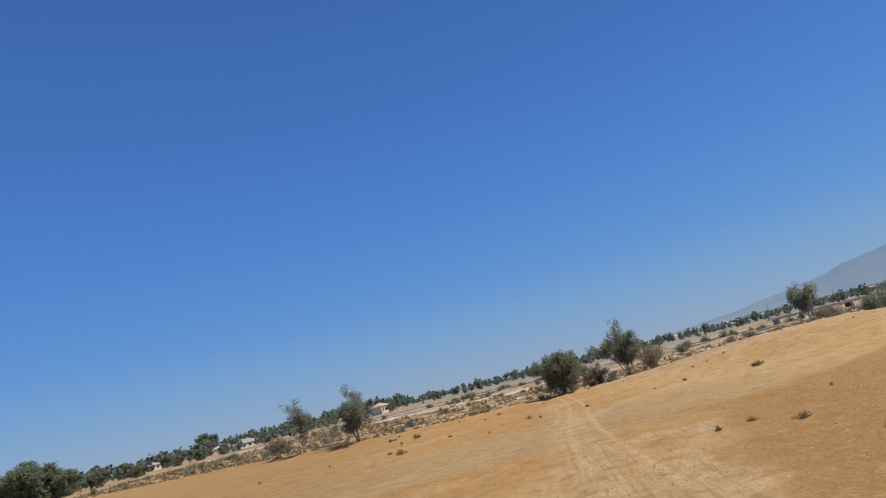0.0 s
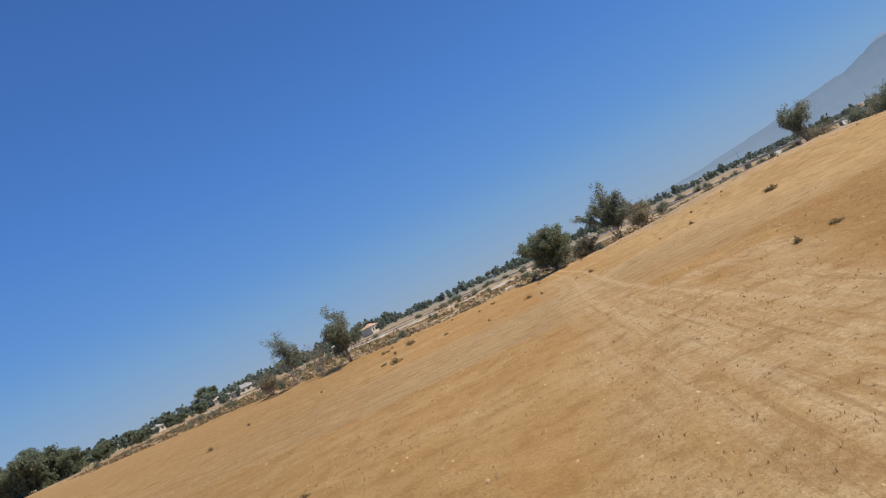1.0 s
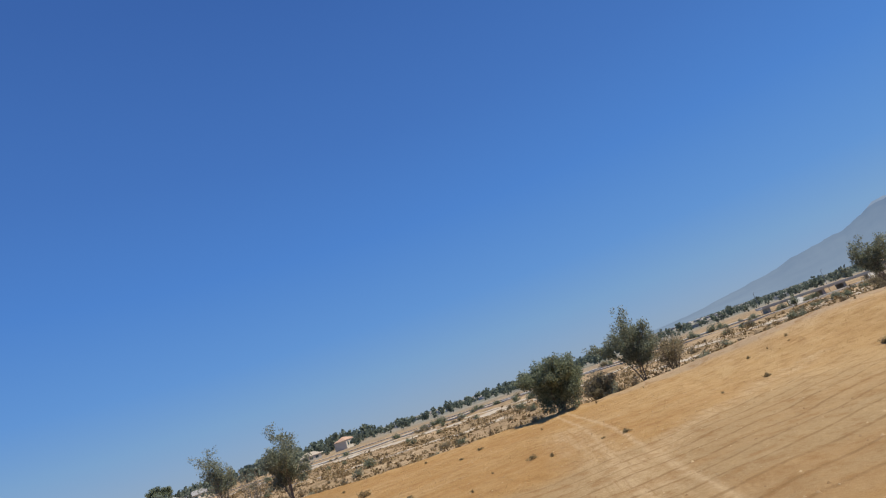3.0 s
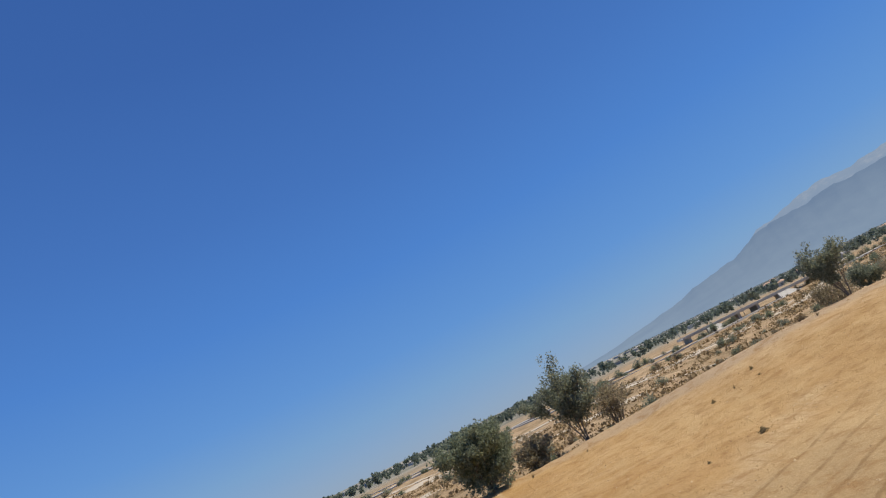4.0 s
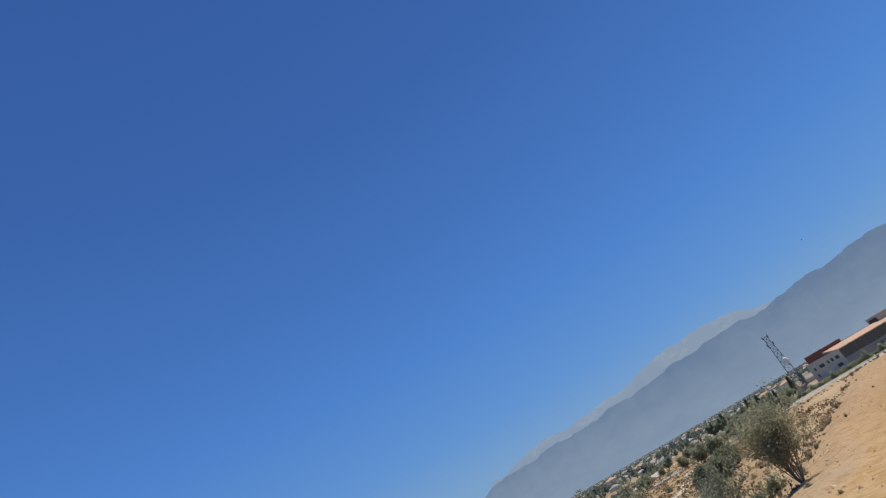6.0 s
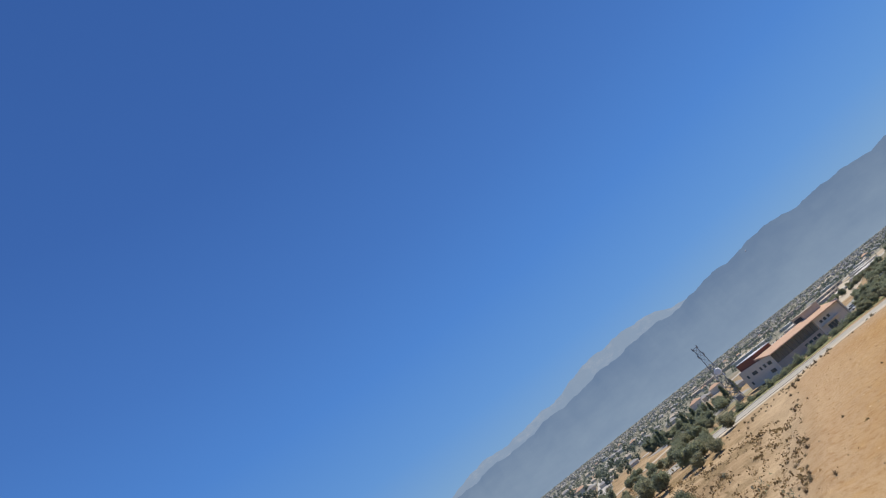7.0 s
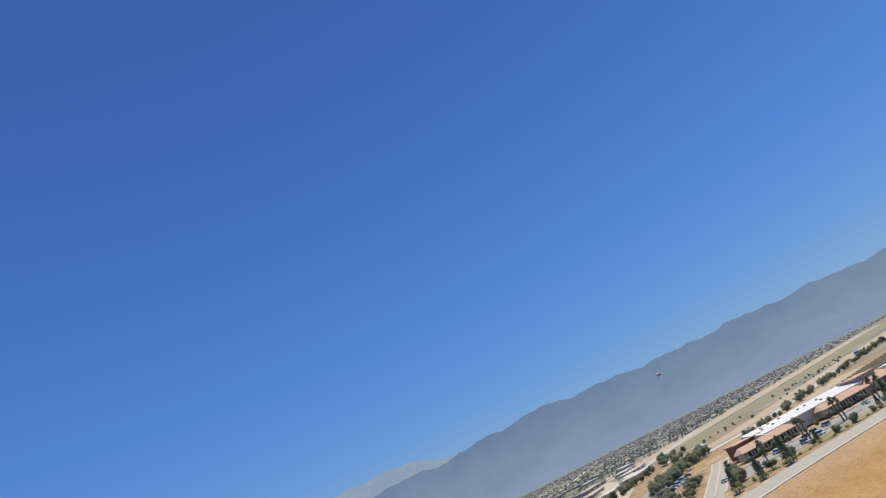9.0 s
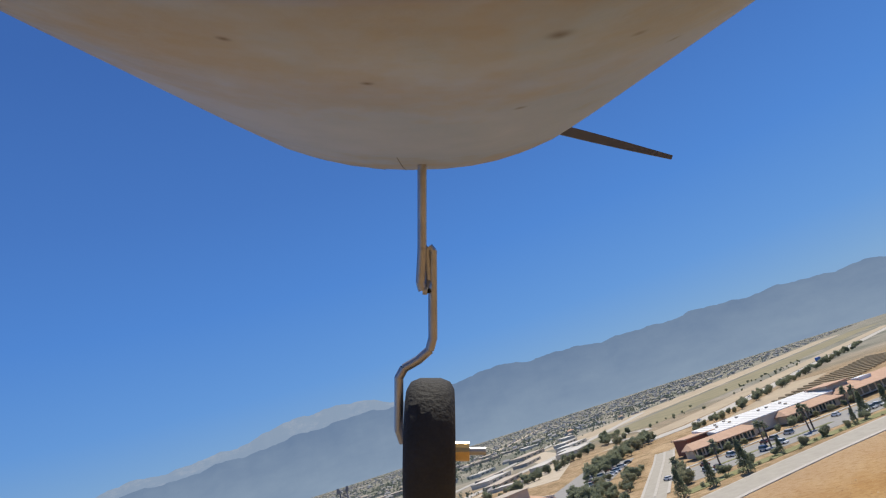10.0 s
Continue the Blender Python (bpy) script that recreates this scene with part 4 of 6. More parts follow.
def office():
    """Two-storey office block: glazed front under a low terracotta roof, end walls with windows, two roof blocks."""
    o = empty("office_building", (294.0, 150.5, 0.05), -40.0, "two-storey beige office block with glazed front and terracotta roof", "building")
    L, D, H = 36.5, 23.0, 7.5

    def p(name, b, material, parent=o, label=""):
        return part(name, b, material, parent, label)

    def slab(name, x0, x1, y0, y1, z0, z1, material, parent=o, bevel=0.0, label=""):
        b = bmesh.new()
        box(b, x0, x1, y0, y1, z0, z1, bevel)
        return p(name, b, material, parent, label)

    lowf = slab("front_wall", 0.3, L - 0.3, 0.5, 0.8, 0, 3.1, M_GREYWALL, label="grey lower front wall")
    slab("front_wall", L * 0.63, L - 0.3, 0.35, 0.7, 0, H - 0.6, M_BEIGE, label="beige wall beside the entrance")
    slab("front_wall", 0.3, L * 0.63, 0.75, 0.95, 3.1, H - 0.6, M_GREYWALL)
    left = slab("end_wall", 0, 0.35, -0.1, D, 0, H - 0.3, M_BEIGE, label="beige end wall with dark windows")
    right = slab("end_wall", L - 0.3, L + 0.1, -0.6, D * 0.55, 0, H + 0.2, M_BEIGE, label="pale sunlit end wall")
    slab("back_wall", 0, L, D - 0.3, D, 0, H - 0.4, M_BEIGE)
    # glazed band with mullions
    n = 11
    for i in range(n):
        x0 = 0.8 + i * (L * 0.62 - 0.8) / n
        x1 = 0.8 + (i + 1) * (L * 0.62 - 0.8) / n
        pane = slab("window_pane", x0 + 0.08, x1 - 0.08, 0.58, 0.66, 3.2, H - 0.75, M_GLASS)
        slab("mullion", x0 - 0.05, x0 + 0.05, 0.48, 0.62, 3.15, H - 0.7, M_STEEL)
    for i in range(4):
        slab("window_pane", 13.5 + i * 2.2, 15.0 + i * 2.2, 0.42, 0.5, 1.2, 2.2, M_GLASS)
    for i in range(3):
        x = L * 0.68 + i * 2.0
        w = slab("window", x, x + 1.1, 0.28, 0.36, 4.2, 5.2, M_DARK)
        slab("pane", x + 0.1, x + 1.0, 0.24, 0.29, 4.3, 5.1, M_GLASS, w)
    slab("canopy", L * 0.66, L * 0.9, -0.9, 0.4, 3.0, 3.25, M_BEIGE, label="thin beige canopy over the entrance")
    for i in range(3):
        x = L * 0.72 + i * 1.5
        slab("entrance_door", x, x + 1.3, 0.25, 0.36, 0.0, 2.4, M_GLASS)
    # end wall windows
    for y, z, w in ((1.6, 4.2, 2.4), (5.6, 4.2, 1.4), (8.6, 4.1, 1.2), (12.2, 4.0, 3.4), (18.6, 3.9, 1.2), (2.4, 1.4, 3.2), (19.0, 1.3, 1.1)):
        f_ = slab("window", -0.06, 0.02, y, y + w, z, z + 1.2, M_DARK, left)
        slab("pane", -0.09, -0.05, y + 0.1, y + w - 0.1, z + 0.1, z + 1.1, M_GLASS, f_)
    f_ = slab("window", L + 0.08, L + 0.14, 2.0, 2.9, 3.6, 4.9, M_DARK, right)
    slab("pane", L + 0.13, L + 0.16, 2.1, 2.8, 3.7, 4.8, M_GLASS, f_)
    # roof: sloping terracotta part in front, flat behind
    b = bmesh.new()
    vs = [b.verts.new(v) for v in ((-0.3, -0.9, H - 0.55), (L + 0.2, -0.9, H - 0.55), (L + 0.2, 8.5, H + 1.0), (-0.3, 8.5, H + 1.0), (-0.3, -0.9, H - 0.85), (L + 0.2, -0.9, H - 0.85), (L + 0.2, 8.5, H + 0.3), (-0.3, 8.5, H + 0.3))]
    for q in ((0, 1, 2, 3), (7, 6, 5, 4), (0, 4, 5, 1), (1, 5, 6, 2), (2, 6, 7, 3), (3, 7, 4, 0)):
        b.faces.new([vs[k] for k in q])
    roof = p("roof", b, M_TERRA, o, "low-pitched terracotta roof")
    for i in range(22):
        slab("roof_rib", 0.6 + i * 1.58, 0.72 + i * 1.58, 7.9, 8.45, H + 0.9, H + 1.06, M_TERRA, roof)
    slab("flat_roof", 0.2, L - 0.1, 8.4, D - 0.2, H - 0.55, H - 0.25, M_TANROOF, label="flat tan roof behind")
    slab("roof_block", 0.8, 9.5, 8.8, D - 1.0, H - 0.3, H + 2.3, M_BRICK, label="red-brown brick roof block")
    slab("roof_block_cap", 0.5, 9.8, 8.5, D - 0.7, H + 2.3, H + 2.5, M_WHITE)
    slab("roof_block", L - 10.5, L - 1.5, 6.5, 13.0, H - 0.2, H + 2.9, M_TANROOF, label="tan roof block with dark louvre")
    slab("roof_block_cap", L - 10.8, L - 1.2, 6.2, 13.3, H + 2.9, H + 3.1, M_TANROOF)
    slab("louvre", L - 10.56, L - 10.5, 7.2, 12.2, H + 0.8, H + 2.3, M_DARK)
    for x, y in ((14.5, 8.9), (16.0, 9.6), (21.0, 10.5), (4.0, 8.6)):
        slab("roof_vent", x, x + 0.8, y, y + 0.8, H - 0.3, H + 1.0, M_WHITE, o, 0.05)
    return o


office()


def lattice_mast(loc, height, w0, w1):
    """A tapering four-legged lattice mast with platforms, antennas and a dish."""
    o = empty("radio_mast", (*loc, 0.0), 20.0, "grey steel lattice radio mast with a white dish", "mast")

    def rod(name, a, b_, r, material=M_STEEL, parent=o):
        vs, fs = [], []
        tube(vs, fs, Vector(a), Vector(b_), r, r, 5)
        return mesh_ob(name, vs, fs, material, parent)

    def corner(k, z):
        w = w0 + (w1 - w0) * z / height
        return Vector(((-1, 1, 1, -1)[k] * w / 2, (-1, -1, 1, 1)[k] * w / 2, z))

    for k in range(4):
        rod("leg", corner(k, 0), corner(k, height), 0.13)
    n = 11
    for i in range(n):
        z0, z1 = height * i / n, height * (i + 1) / n
        for k in range(4):
            m = (k + 1) % 4
            rod("brace", corner(k, z0), corner(m, z1), 0.065)
            rod("brace", corner(m, z0), corner(k, z1), 0.065)
            rod("ring", corner(k, z1), corner(m, z1), 0.065)
    for z in (height, height * 0.86, height * 0.44):
        for k in range(4):
            for e in (-0.5, 0.5):
                c = (corner(k, z) + corner((k + 1) % 4, z)) / 2 + (corner((k + 1) % 4, z) - corner(k, z)) * e * 0.9
                out = Vector((c.x, c.y, 0)).normalized() * 0.5
                bm_ = bmesh.new()
                box(bm_, c.x + out.x - 0.12, c.x + out.x + 0.12, c.y + out.y - 0.12, c.y + out.y + 0.12, z - 0.6, z + 0.6, 0.03)
                part("antenna", bm_, M_WHITE if z < height * 0.5 else M_STEEL, o)
    # dish
    bm_ = bmesh.new()
    bmesh.ops.create_cone(bm_, cap_ends=True, segments=20, radius1=1.45, radius2=1.15, depth=0.6)
    for v in bm_.verts:
        v.co = Vector((-2.0 - v.co.z * 0.9, v.co.x - 0.6, height * 0.52 + v.co.y))
    part("dish", bm_, M_WHITE, o, "round white microwave dish")
    bm_ = bmesh.new()
    box(bm_, -1.6, 1.6, -1.3, 1.3, 0, 2.0, 0.05)
    part("equipment_hut", bm_, M_GREYWALL, o)
    return o


lattice_mast((305.0, 172.5), 24.0, 3.4, 1.6)


# ---------------------------------------------------------------- shops beyond the road
def shops():
    """Long low shop row: flat white roof behind terracotta-roofed wings."""
    o = empty("shop_building", (374.0, 90.0, 0.05), -61.0, "long low stucco shop building with white flat roof and terracotta wings", "building")

    def slab(name, x0, x1, y0, y1, z0, z1, material, parent=o, bevel=0.0, label=""):
        b = bmesh.new()
        box(b, x0, x1, y0, y1, z0, z1, bevel)
        return part(name, b, material, parent, label)

    def hip(name, x0, x1, y0, y1, ze, zr, parent=o, inset=4.0):
        b = bmesh.new()
        ym = y1 - 0.5
        pts = [(x0, y0, ze), (x1, y0, ze), (x1, y1, ze), (x0, y1, ze), (x0 + inset, ym, zr), (x1 - inset, ym, zr), (x0, y0, ze - 0.3), (x1, y0, ze - 0.3), (x1, y1, ze - 0.3), (x0, y1, ze - 0.3)]
        v = [b.verts.new(q) for q in pts]
        for q in ((0, 1, 5, 4), (1, 2, 5), (3, 0, 4), (2, 3, 4, 5), (0, 6, 7, 1), (1, 7, 8, 2), (2, 8, 9, 3), (3, 9, 6, 0), (9, 8, 7, 6)):
            b.faces.new([v[k] for k in q])
        return part(name, b, M_TERRA, parent, "terracotta tiled roof")

    def wedge(name, x0, x1, y0, y1, z0, za, zb, material, label=""):
        """A block whose top rises from za at the front to zb at the back."""
        b = bmesh.new()
        v = [b.verts.new(q) for q in ((x0, y0, z0), (x1, y0, z0), (x1, y1, z0), (x0, y1, z0), (x0, y0, za), (x1, y0, za), (x1, y1, zb), (x0, y1, zb))]
        for q in ((3, 2, 1, 0), (4, 5, 6, 7), (0, 1, 5, 4), (1, 2, 6, 5), (2, 3, 7, 6), (3, 0, 4, 7)):
            b.faces.new([v[k] for k in q])
        return part(name, b, material, o, label)

    wedge("hall", 16, 66, 5.6, 18, 0, 4.4, 5.9, M_BEIGE, "beige stucco hall")
    roof_ = wedge("hall_roof", 15.6, 66.4, 5.3, 18.4, 4.25, 4.6, 6.2, M_WHITEROOF, "bright white sloping roof")
    for i in range(24):
        x = 17.2 + i * 2.08
        b = bmesh.new()
        v = [b.verts.new(q) for q in ((x, 5.3, 4.55), (x + 0.12, 5.3, 4.55), (x + 0.12, 18.3, 6.13), (x, 18.3, 6.13), (x, 5.3, 4.68), (x + 0.12, 5.3, 4.68), (x + 0.12, 18.3, 6.26), (x, 18.3, 6.26))]
        for q in ((3, 2, 1, 0), (4, 5, 6, 7), (0, 1, 5, 4), (1, 2, 6, 5), (2, 3, 7, 6), (3, 0, 4, 7)):
            b.faces.new([v[k] for k in q])
        part("roof_seam", b, M_WHITEROOF, roof_)
    rng = random.Random(12)
    for i in range(9):
        x, y = rng.uniform(20, 63), rng.uniform(8, 16)
        slab("roof_unit", x, x + 0.9, y, y + 0.7, 4.4 + (y - 5) * 0.12, 5.1 + (y - 5) * 0.12, M_TANROOF, o, 0.05)
    for x0, x1 in ((1, 28), (39, 64)):
        slab("wing_wall", x0 + 1.2, x1 - 1.0, 1.2, 5.5, 0, 2.7, M_BEIGE)
        hip("wing_roof", x0, x1, -1.0, 5.6, 2.7, 4.35, inset=2.5)
        n = int((x1 - x0 - 3) / 3)
        for i in range(n):
            xx = x0 + 1.8 + i * 3.0
            f_ = slab("shop_window", xx, xx + 2.3, 1.1, 1.18, 0.4, 2.3, M_DARK)
            slab("pane", xx + 0.1, xx + 2.2, 1.06, 1.11, 0.5, 2.2, M_GLASS, f_)
            slab("arcade_post", xx - 0.5, xx - 0.15, -0.6, -0.25, 0, 2.7, M_BEIGE)
    slab("tower", 7.5, 18.5, 10.5, 18.5, 0, 5.0, M_BRICK, label="brown stucco corner block")
    slab("tower_roof", 6.9, 19.1, 9.9, 19.1, 5.0, 5.35, M_TERRA)
    return o


shops()


def shops_end():
    o = empty("shop_pavilion", (406.5, 31.0, 0.05), -57.0, "terracotta-roofed shop pavilion with a stuccoed entrance block", "building")
    for name, dims, m in (("hall", (0, 34, 2, 16, 0, 3.4), M_BEIGE), ("tower", (-1, 9, 7, 16, 0, 6.2), M_GREYWALL), ("tower_roof", (-1.6, 9.6, 6.4, 16.6, 6.2, 6.6), M_TERRA), ("sign_box", (13, 19, 5, 9, 4.0, 5.6), M_WHITE)):
        b = bmesh.new()
        box(b, *dims)
        part(name, b, m, o)
    b = bmesh.new()
    v = [b.verts.new(q) for q in ((-2, -1, 3.2), (36, -1, 3.2), (36, 17, 3.2), (-2, 17, 3.2), (3, 9, 5.4), (32, 9, 5.4))]
    for q in ((0, 1, 5, 4), (1, 2, 5), (2, 3, 4, 5), (3, 0, 4), (3, 2, 1, 0)):
        b.faces.new([v[k] for k in q])
    part("roof", b, M_TERRA, o, "terracotta tiled roof")
    for i in range(9):
        b = bmesh.new()
        box(b, 1.5 + i * 3.5, 4.0 + i * 3.5, 1.9, 2.04, 0.5, 2.6)
        part("shop_window", b, M_GLASS, o)
    return o


shops_end()
LOT = [(346, 98), (356, 80), (369, 56), (384, 28), (414, -26)]
strip("parking_lot", LOT, 21.0, 0.05, M_LOT, "grey asphalt car park before the shops", "car park", 0.2)
strip("shop_pavement", [(363, 96), (371, 80), (383, 59), (399, 30)], 2.0, 0.14, M_CONC, "pale pavement in front of the shops", "pavement", 0.2)
strip("planting_strip", [(322, 97), (333, 82), (345, 63), (358, 41), (384, -2)], 5.0, 0.10, M_GRASS, "planted strip between road and car park", "lawn", 0.2)
strip("planting_strip", [(349, 90), (359, 72), (371, 49)], 1.8, 0.12, M_GRASS, "planted island in the car park", "lawn", 0.2)
strip("office_lot", [(335, 150), (350, 134), (385, 128), (440, 118)], 22.0, 0.05, M_LOT, "tree-shaded car park beside the office", "car park", 0.2)
strip("bare_lot", [(420, 84), (450, 66), (520, 34), (600, -5)], 24.0, 0.05, M_TAN, "bare tan lot behind the shops", "ground", 0.2)
strip("mast_yard", [(322, 186), (345, 206), (366, 238)], 30.0, 0.05, M_LOT, "grey asphalt yard beside the mast", "car park", 0.2)
strip("back_road", [(215, 262), (300, 226), (395, 200), (480, 182)], 6.0, 0.12, M_PALE, "pale back road beyond the mast", "road", 0.2)
strip("mast_lawn", [(268, 196), (312, 190), (330, 172)], 24.0, 0.04, M_GREENFIELD, "dry green ground round the mast", "lawn", 0.1)
strip("turning_circle", [(548, 108), (560, 117), (582, 118), (602, 110), (592, 100), (572, 97)], 7.0, 0.12, M_CONC, "pale curved end of a road on bare ground", "road", 0.2)
strip("pale_street", [(455, 204), (508, 184), (603, 152), (700, 126), (860, 92)], 9.0, 0.17, M_CONC, "pale concrete street through the sheds", "road", 0.2)
strip("pale_street", [(380, 262), (470, 236), (620, 200), (800, 178)], 7.0, 0.15, M_CONC, "pale concrete street through the sheds", "road", 0.2)
strip("sandy_yard", [(440, 150), (500, 150), (580, 158), (700, 190)], 20.0, 0.05, M_PALE, "pale sandy yard beyond the trees", "ground", 0.2)


def shade_rows():
    """Rows of dark planting frames behind the shops."""
    for i in range(19):
        o = empty("planting_row", (452 + i * 7.0, 30 - i * 4.8, 0.05), 9.0, "long low dark planting row behind the shops", "planting row", "planting rows")
        b = bmesh.new()
        box(b, 0, 48, -0.9, 0.9, 0.15, 0.75, 0.2)
        part("cover", b, M_SHADE, o)
        for k in range(6):
            b = bmesh.new()
            box(b, 1 + k * 8.8, 1.2 + k * 8.8, -0.1, 0.1, 0, 0.35)
            part("post", b, M_STEEL, o)


M_SHADE = mat("shade_cloth", (0.27, 0.215, 0.135), 0.95, (0.18, 0.15, 0.09), 0.8)
shade_rows()


# ---------------------------------------------------------------- parked cars
def car(name, paint, label, kind):
    o = empty(name, (0, 0, 0), 0, label, "car", "parked cars")
    L, W, H = (3.3, 1.35, 1.15) if kind == "car" else (3.6, 1.45, 1.45)
    b = bmesh.new()
    prof = [(-L / 2, 0.28), (-L / 2, 0.68), (-L * 0.47, 0.75), (L * 0.22, 0.78), (L * 0.46, 0.66), (L / 2, 0.5), (L / 2, 0.28)]
    rows_ = []
    for y in (-W / 2, W / 2):
        rows_.append([b.verts.new((x, y, z)) for x, z in prof])
    n = len(prof)
    for i in range(n):
        j = (i + 1) % n
        b.faces.new((rows_[0][i], rows_[0][j], rows_[1][j], rows_[1][i]))
    b.faces.new(rows_[0][::-1])
    b.faces.new(rows_[1])
    bmesh.ops.bevel(b, geom=list(b.edges), offset=0.05, segments=1, affect="EDGES")
    body = part("body", b, paint, o)
    x0, x1 = (-L * 0.36, L * 0.2) if kind == "car" else (-L * 0.48, L * 0.2)
    for nm, m, e, z0, z1 in (("windows", M_GLASS, 0.05, 0.74, H - 0.07), ("roof", paint, 0.10, H - 0.08, H)):
        b = bmesh.new()
        lo = [b.verts.new(q) for q in ((x0, -W / 2 + e, z0), (x1 + 0.35, -W / 2 + e, z0), (x1 + 0.35, W / 2 - e, z0), (x0, W / 2 - e, z0))]
        k = 0.16 if nm == "windows" else 0.05
        if nm == "roof":
            for v, q in zip(lo, ((x0 + 0.2, -W / 2 + 0.16), (x1 - 0.02, -W / 2 + 0.16), (x1 - 0.02, W / 2 - 0.16), (x0 + 0.2, W / 2 - 0.16))):
                v.co.x, v.co.y = q
        hi = [b.verts.new((v.co.x + (0.2 if i in (0, 3) else -0.35) * (nm == "windows"), v.co.y * (1 - k), z1)) for i, v in enumerate(lo)]
        for i in range(4):
            j = (i + 1) % 4
            b.faces.new((lo[i], lo[j], hi[j], hi[i]))
        b.faces.new(hi)
        part(nm, b, m, o)
    for x in (-L * 0.31, L * 0.31):
        for y in (-W / 2 + 0.06, W / 2 - 0.06):
            b = bmesh.new()
            bmesh.ops.create_cone(b, cap_ends=True, segments=12, radius1=0.27, radius2=0.27, depth=0.18)
            for v in b.verts:
                v.co = Vector((x + v.co.x, y + v.co.z, 0.27 + v.co.y))
            part("wheel", b, M_DARK, o)
    return o


def paint_of(name, c):
    return mat(name, c, 0.3, tuple(q * 0.9 for q in c), 0.5, spec=0.5)


CARS = [car("white_car", paint_of("paint_white", (0.78, 0.78, 0.77)), "parked white saloon car on the asphalt lot", "car"),
        car("silver_van", paint_of("paint_silver", (0.5, 0.51, 0.52)), "parked silver van on the asphalt lot", "van"),
        car("dark_car", paint_of("paint_dark", (0.05, 0.055, 0.065)), "parked dark saloon car on the asphalt lot", "car"),
        car("white_van", paint_of("paint_white", (0.80, 0.80, 0.79)), "parked white van on the asphalt lot", "van"),
        car("red_car", paint_of("paint_red", (0.22, 0.05, 0.04)), "parked dark red car on the asphalt lot", "car")]
crng = random.Random(4)
slots = []
for u in range(26):
    x, y = 339 + u * 1.55, 93 - u * 2.72
    slots += [(x + 1.5, y + 1.0, -151), (x + 11.0, y + 6.0, 29)]
for u in range(20):
    slots += [(333 + u * 4.4, 143 - u * 0.9 - (8 if u > 3 else 0), 80), (340 + u * 4.4, 131 - u * 1.1, 260)]
for u in range(16):
    slots.append((306 + u * 2.2, 200 + u * 1.6, 130))
crng.shuffle(slots)
for i, (x, y, r) in enumerate(slots[:46]):
    src = CARS[i % 5] if crng.random() < 0.6 else CARS[crng.choice((0, 1, 3))]
    m = pose(x + crng.uniform(-0.2, 0.2), y + crng.uniform(-0.2, 0.2), gz(x, y) + 0.07, 0, 0, r + crng.uniform(-4, 4))
    if i < 5:
        CARS[i].matrix_world = m
    else:
        copy_thing(src, m)


def lorry(loc, rz):
    o = empty("blue_lorry", loc, rz, "blue box lorry on the pale road beyond the shops", "lorry")
    blue = mat("paint_blue", (0.05, 0.16, 0.42), 0.4, (0.04, 0.13, 0.36), 0.5, spec=0.5)
    for name, dims, m, bev in (("box_body", (-6, 3.2, -1.3, 1.3, 1.0, 3.6), blue, 0.08), ("cab", (3.4, 5.4, -1.2, 1.2, 0.7, 2.9), M_WHITE, 0.2), ("windscreen", (5.36, 5.44, -1.0, 1.0, 1.8, 2.6), M_GLASS, 0.0), ("chassis", (-6, 5.2, -0.9, 0.9, 0.5, 1.0), M_DARK, 0.0)):
        b = bmesh.new()
        box(b, *dims, bev)
        part(name, b, m, o)
    for x in (-4.8, -3.4, 4.2):
        for y in (-1.05, 1.05):
            b = bmesh.new()
            bmesh.ops.create_cone(b, cap_ends=True, segments=12, radius1=0.5, radius2=0.5, depth=0.35)
            for v in b.verts:
                v.co = Vector((x + v.co.x, y + v.co.z, 0.5 + v.co.y))
            part("wheel", b, M_DARK, o)
    return o


lorry((770.0, -61.0, 0.2), -27.0)
for x, y in ((520, 71), (584, 33), (655, -2), (700, -26), (840, -97)):
    copy_thing(CARS[int(x) % 4], pose(x, y, 0.12, 0, 0, -27))


# ---------------------------------------------------------------- planted trees round the buildings
def palm(loc, height, seed):
    rng = random.Random(seed)
    o = empty("palm_tree", (*loc, gz(*loc)), rng.uniform(0, 360), "fan palm with a shaggy brown trunk beside the car park", "tree", "palms by the car park")
    vs, fs = [], []
    p = Vector((0, 0, -0.1))
    for k in range(6):
        q = p + Vector((rng.uniform(-0.06, 0.06), rng.uniform(-0.06, 0.06), height / 6))
        tube(vs, fs, p, q, 0.26 - 0.015 * k, 0.25 - 0.015 * k, 7)
        p = q
    mesh_ob("trunk", vs, fs, M_BARK, o, smooth=True)
    vs, fs = [], []
    for k in range(46):
        a, e = rng.uniform(0, 6.283), rng.uniform(-0.75, 1.2)
        L = rng.uniform(1.1, 1.7)
        d = Vector((math.cos(a) * math.cos(e), math.sin(a) * math.cos(e), math.sin(e)))
        s = Vector((-math.sin(a), math.cos(a), 0))
        b0 = len(vs)
        m = p + d * L * 0.55
        t = p + d * L + Vector((0, 0, -0.3))
        vs += [p + s * 0.04, p - s * 0.04, m + s * 0.38, m - s * 0.38, t + s * 0.3, t - s * 0.3]
        fs += [(b0, b0 + 1, b0 + 3, b0 + 2), (b0 + 2, b0 + 3, b0 + 5, b0 + 4)]
    mesh_ob("fronds", vs, fs, M_LEAF_EUC, o)
    return o


for i, (x, y, h) in enumerate(((347, 85, 6.5), (356, 71, 7.0), (357.5, 69.5, 6.2), (364, 57, 7.2), (366, 55.5, 6.6), (381, 40, 7.0), (383, 37, 6.4), (352, 96, 4.5))):
    palm((x, y), h, 200 + i)

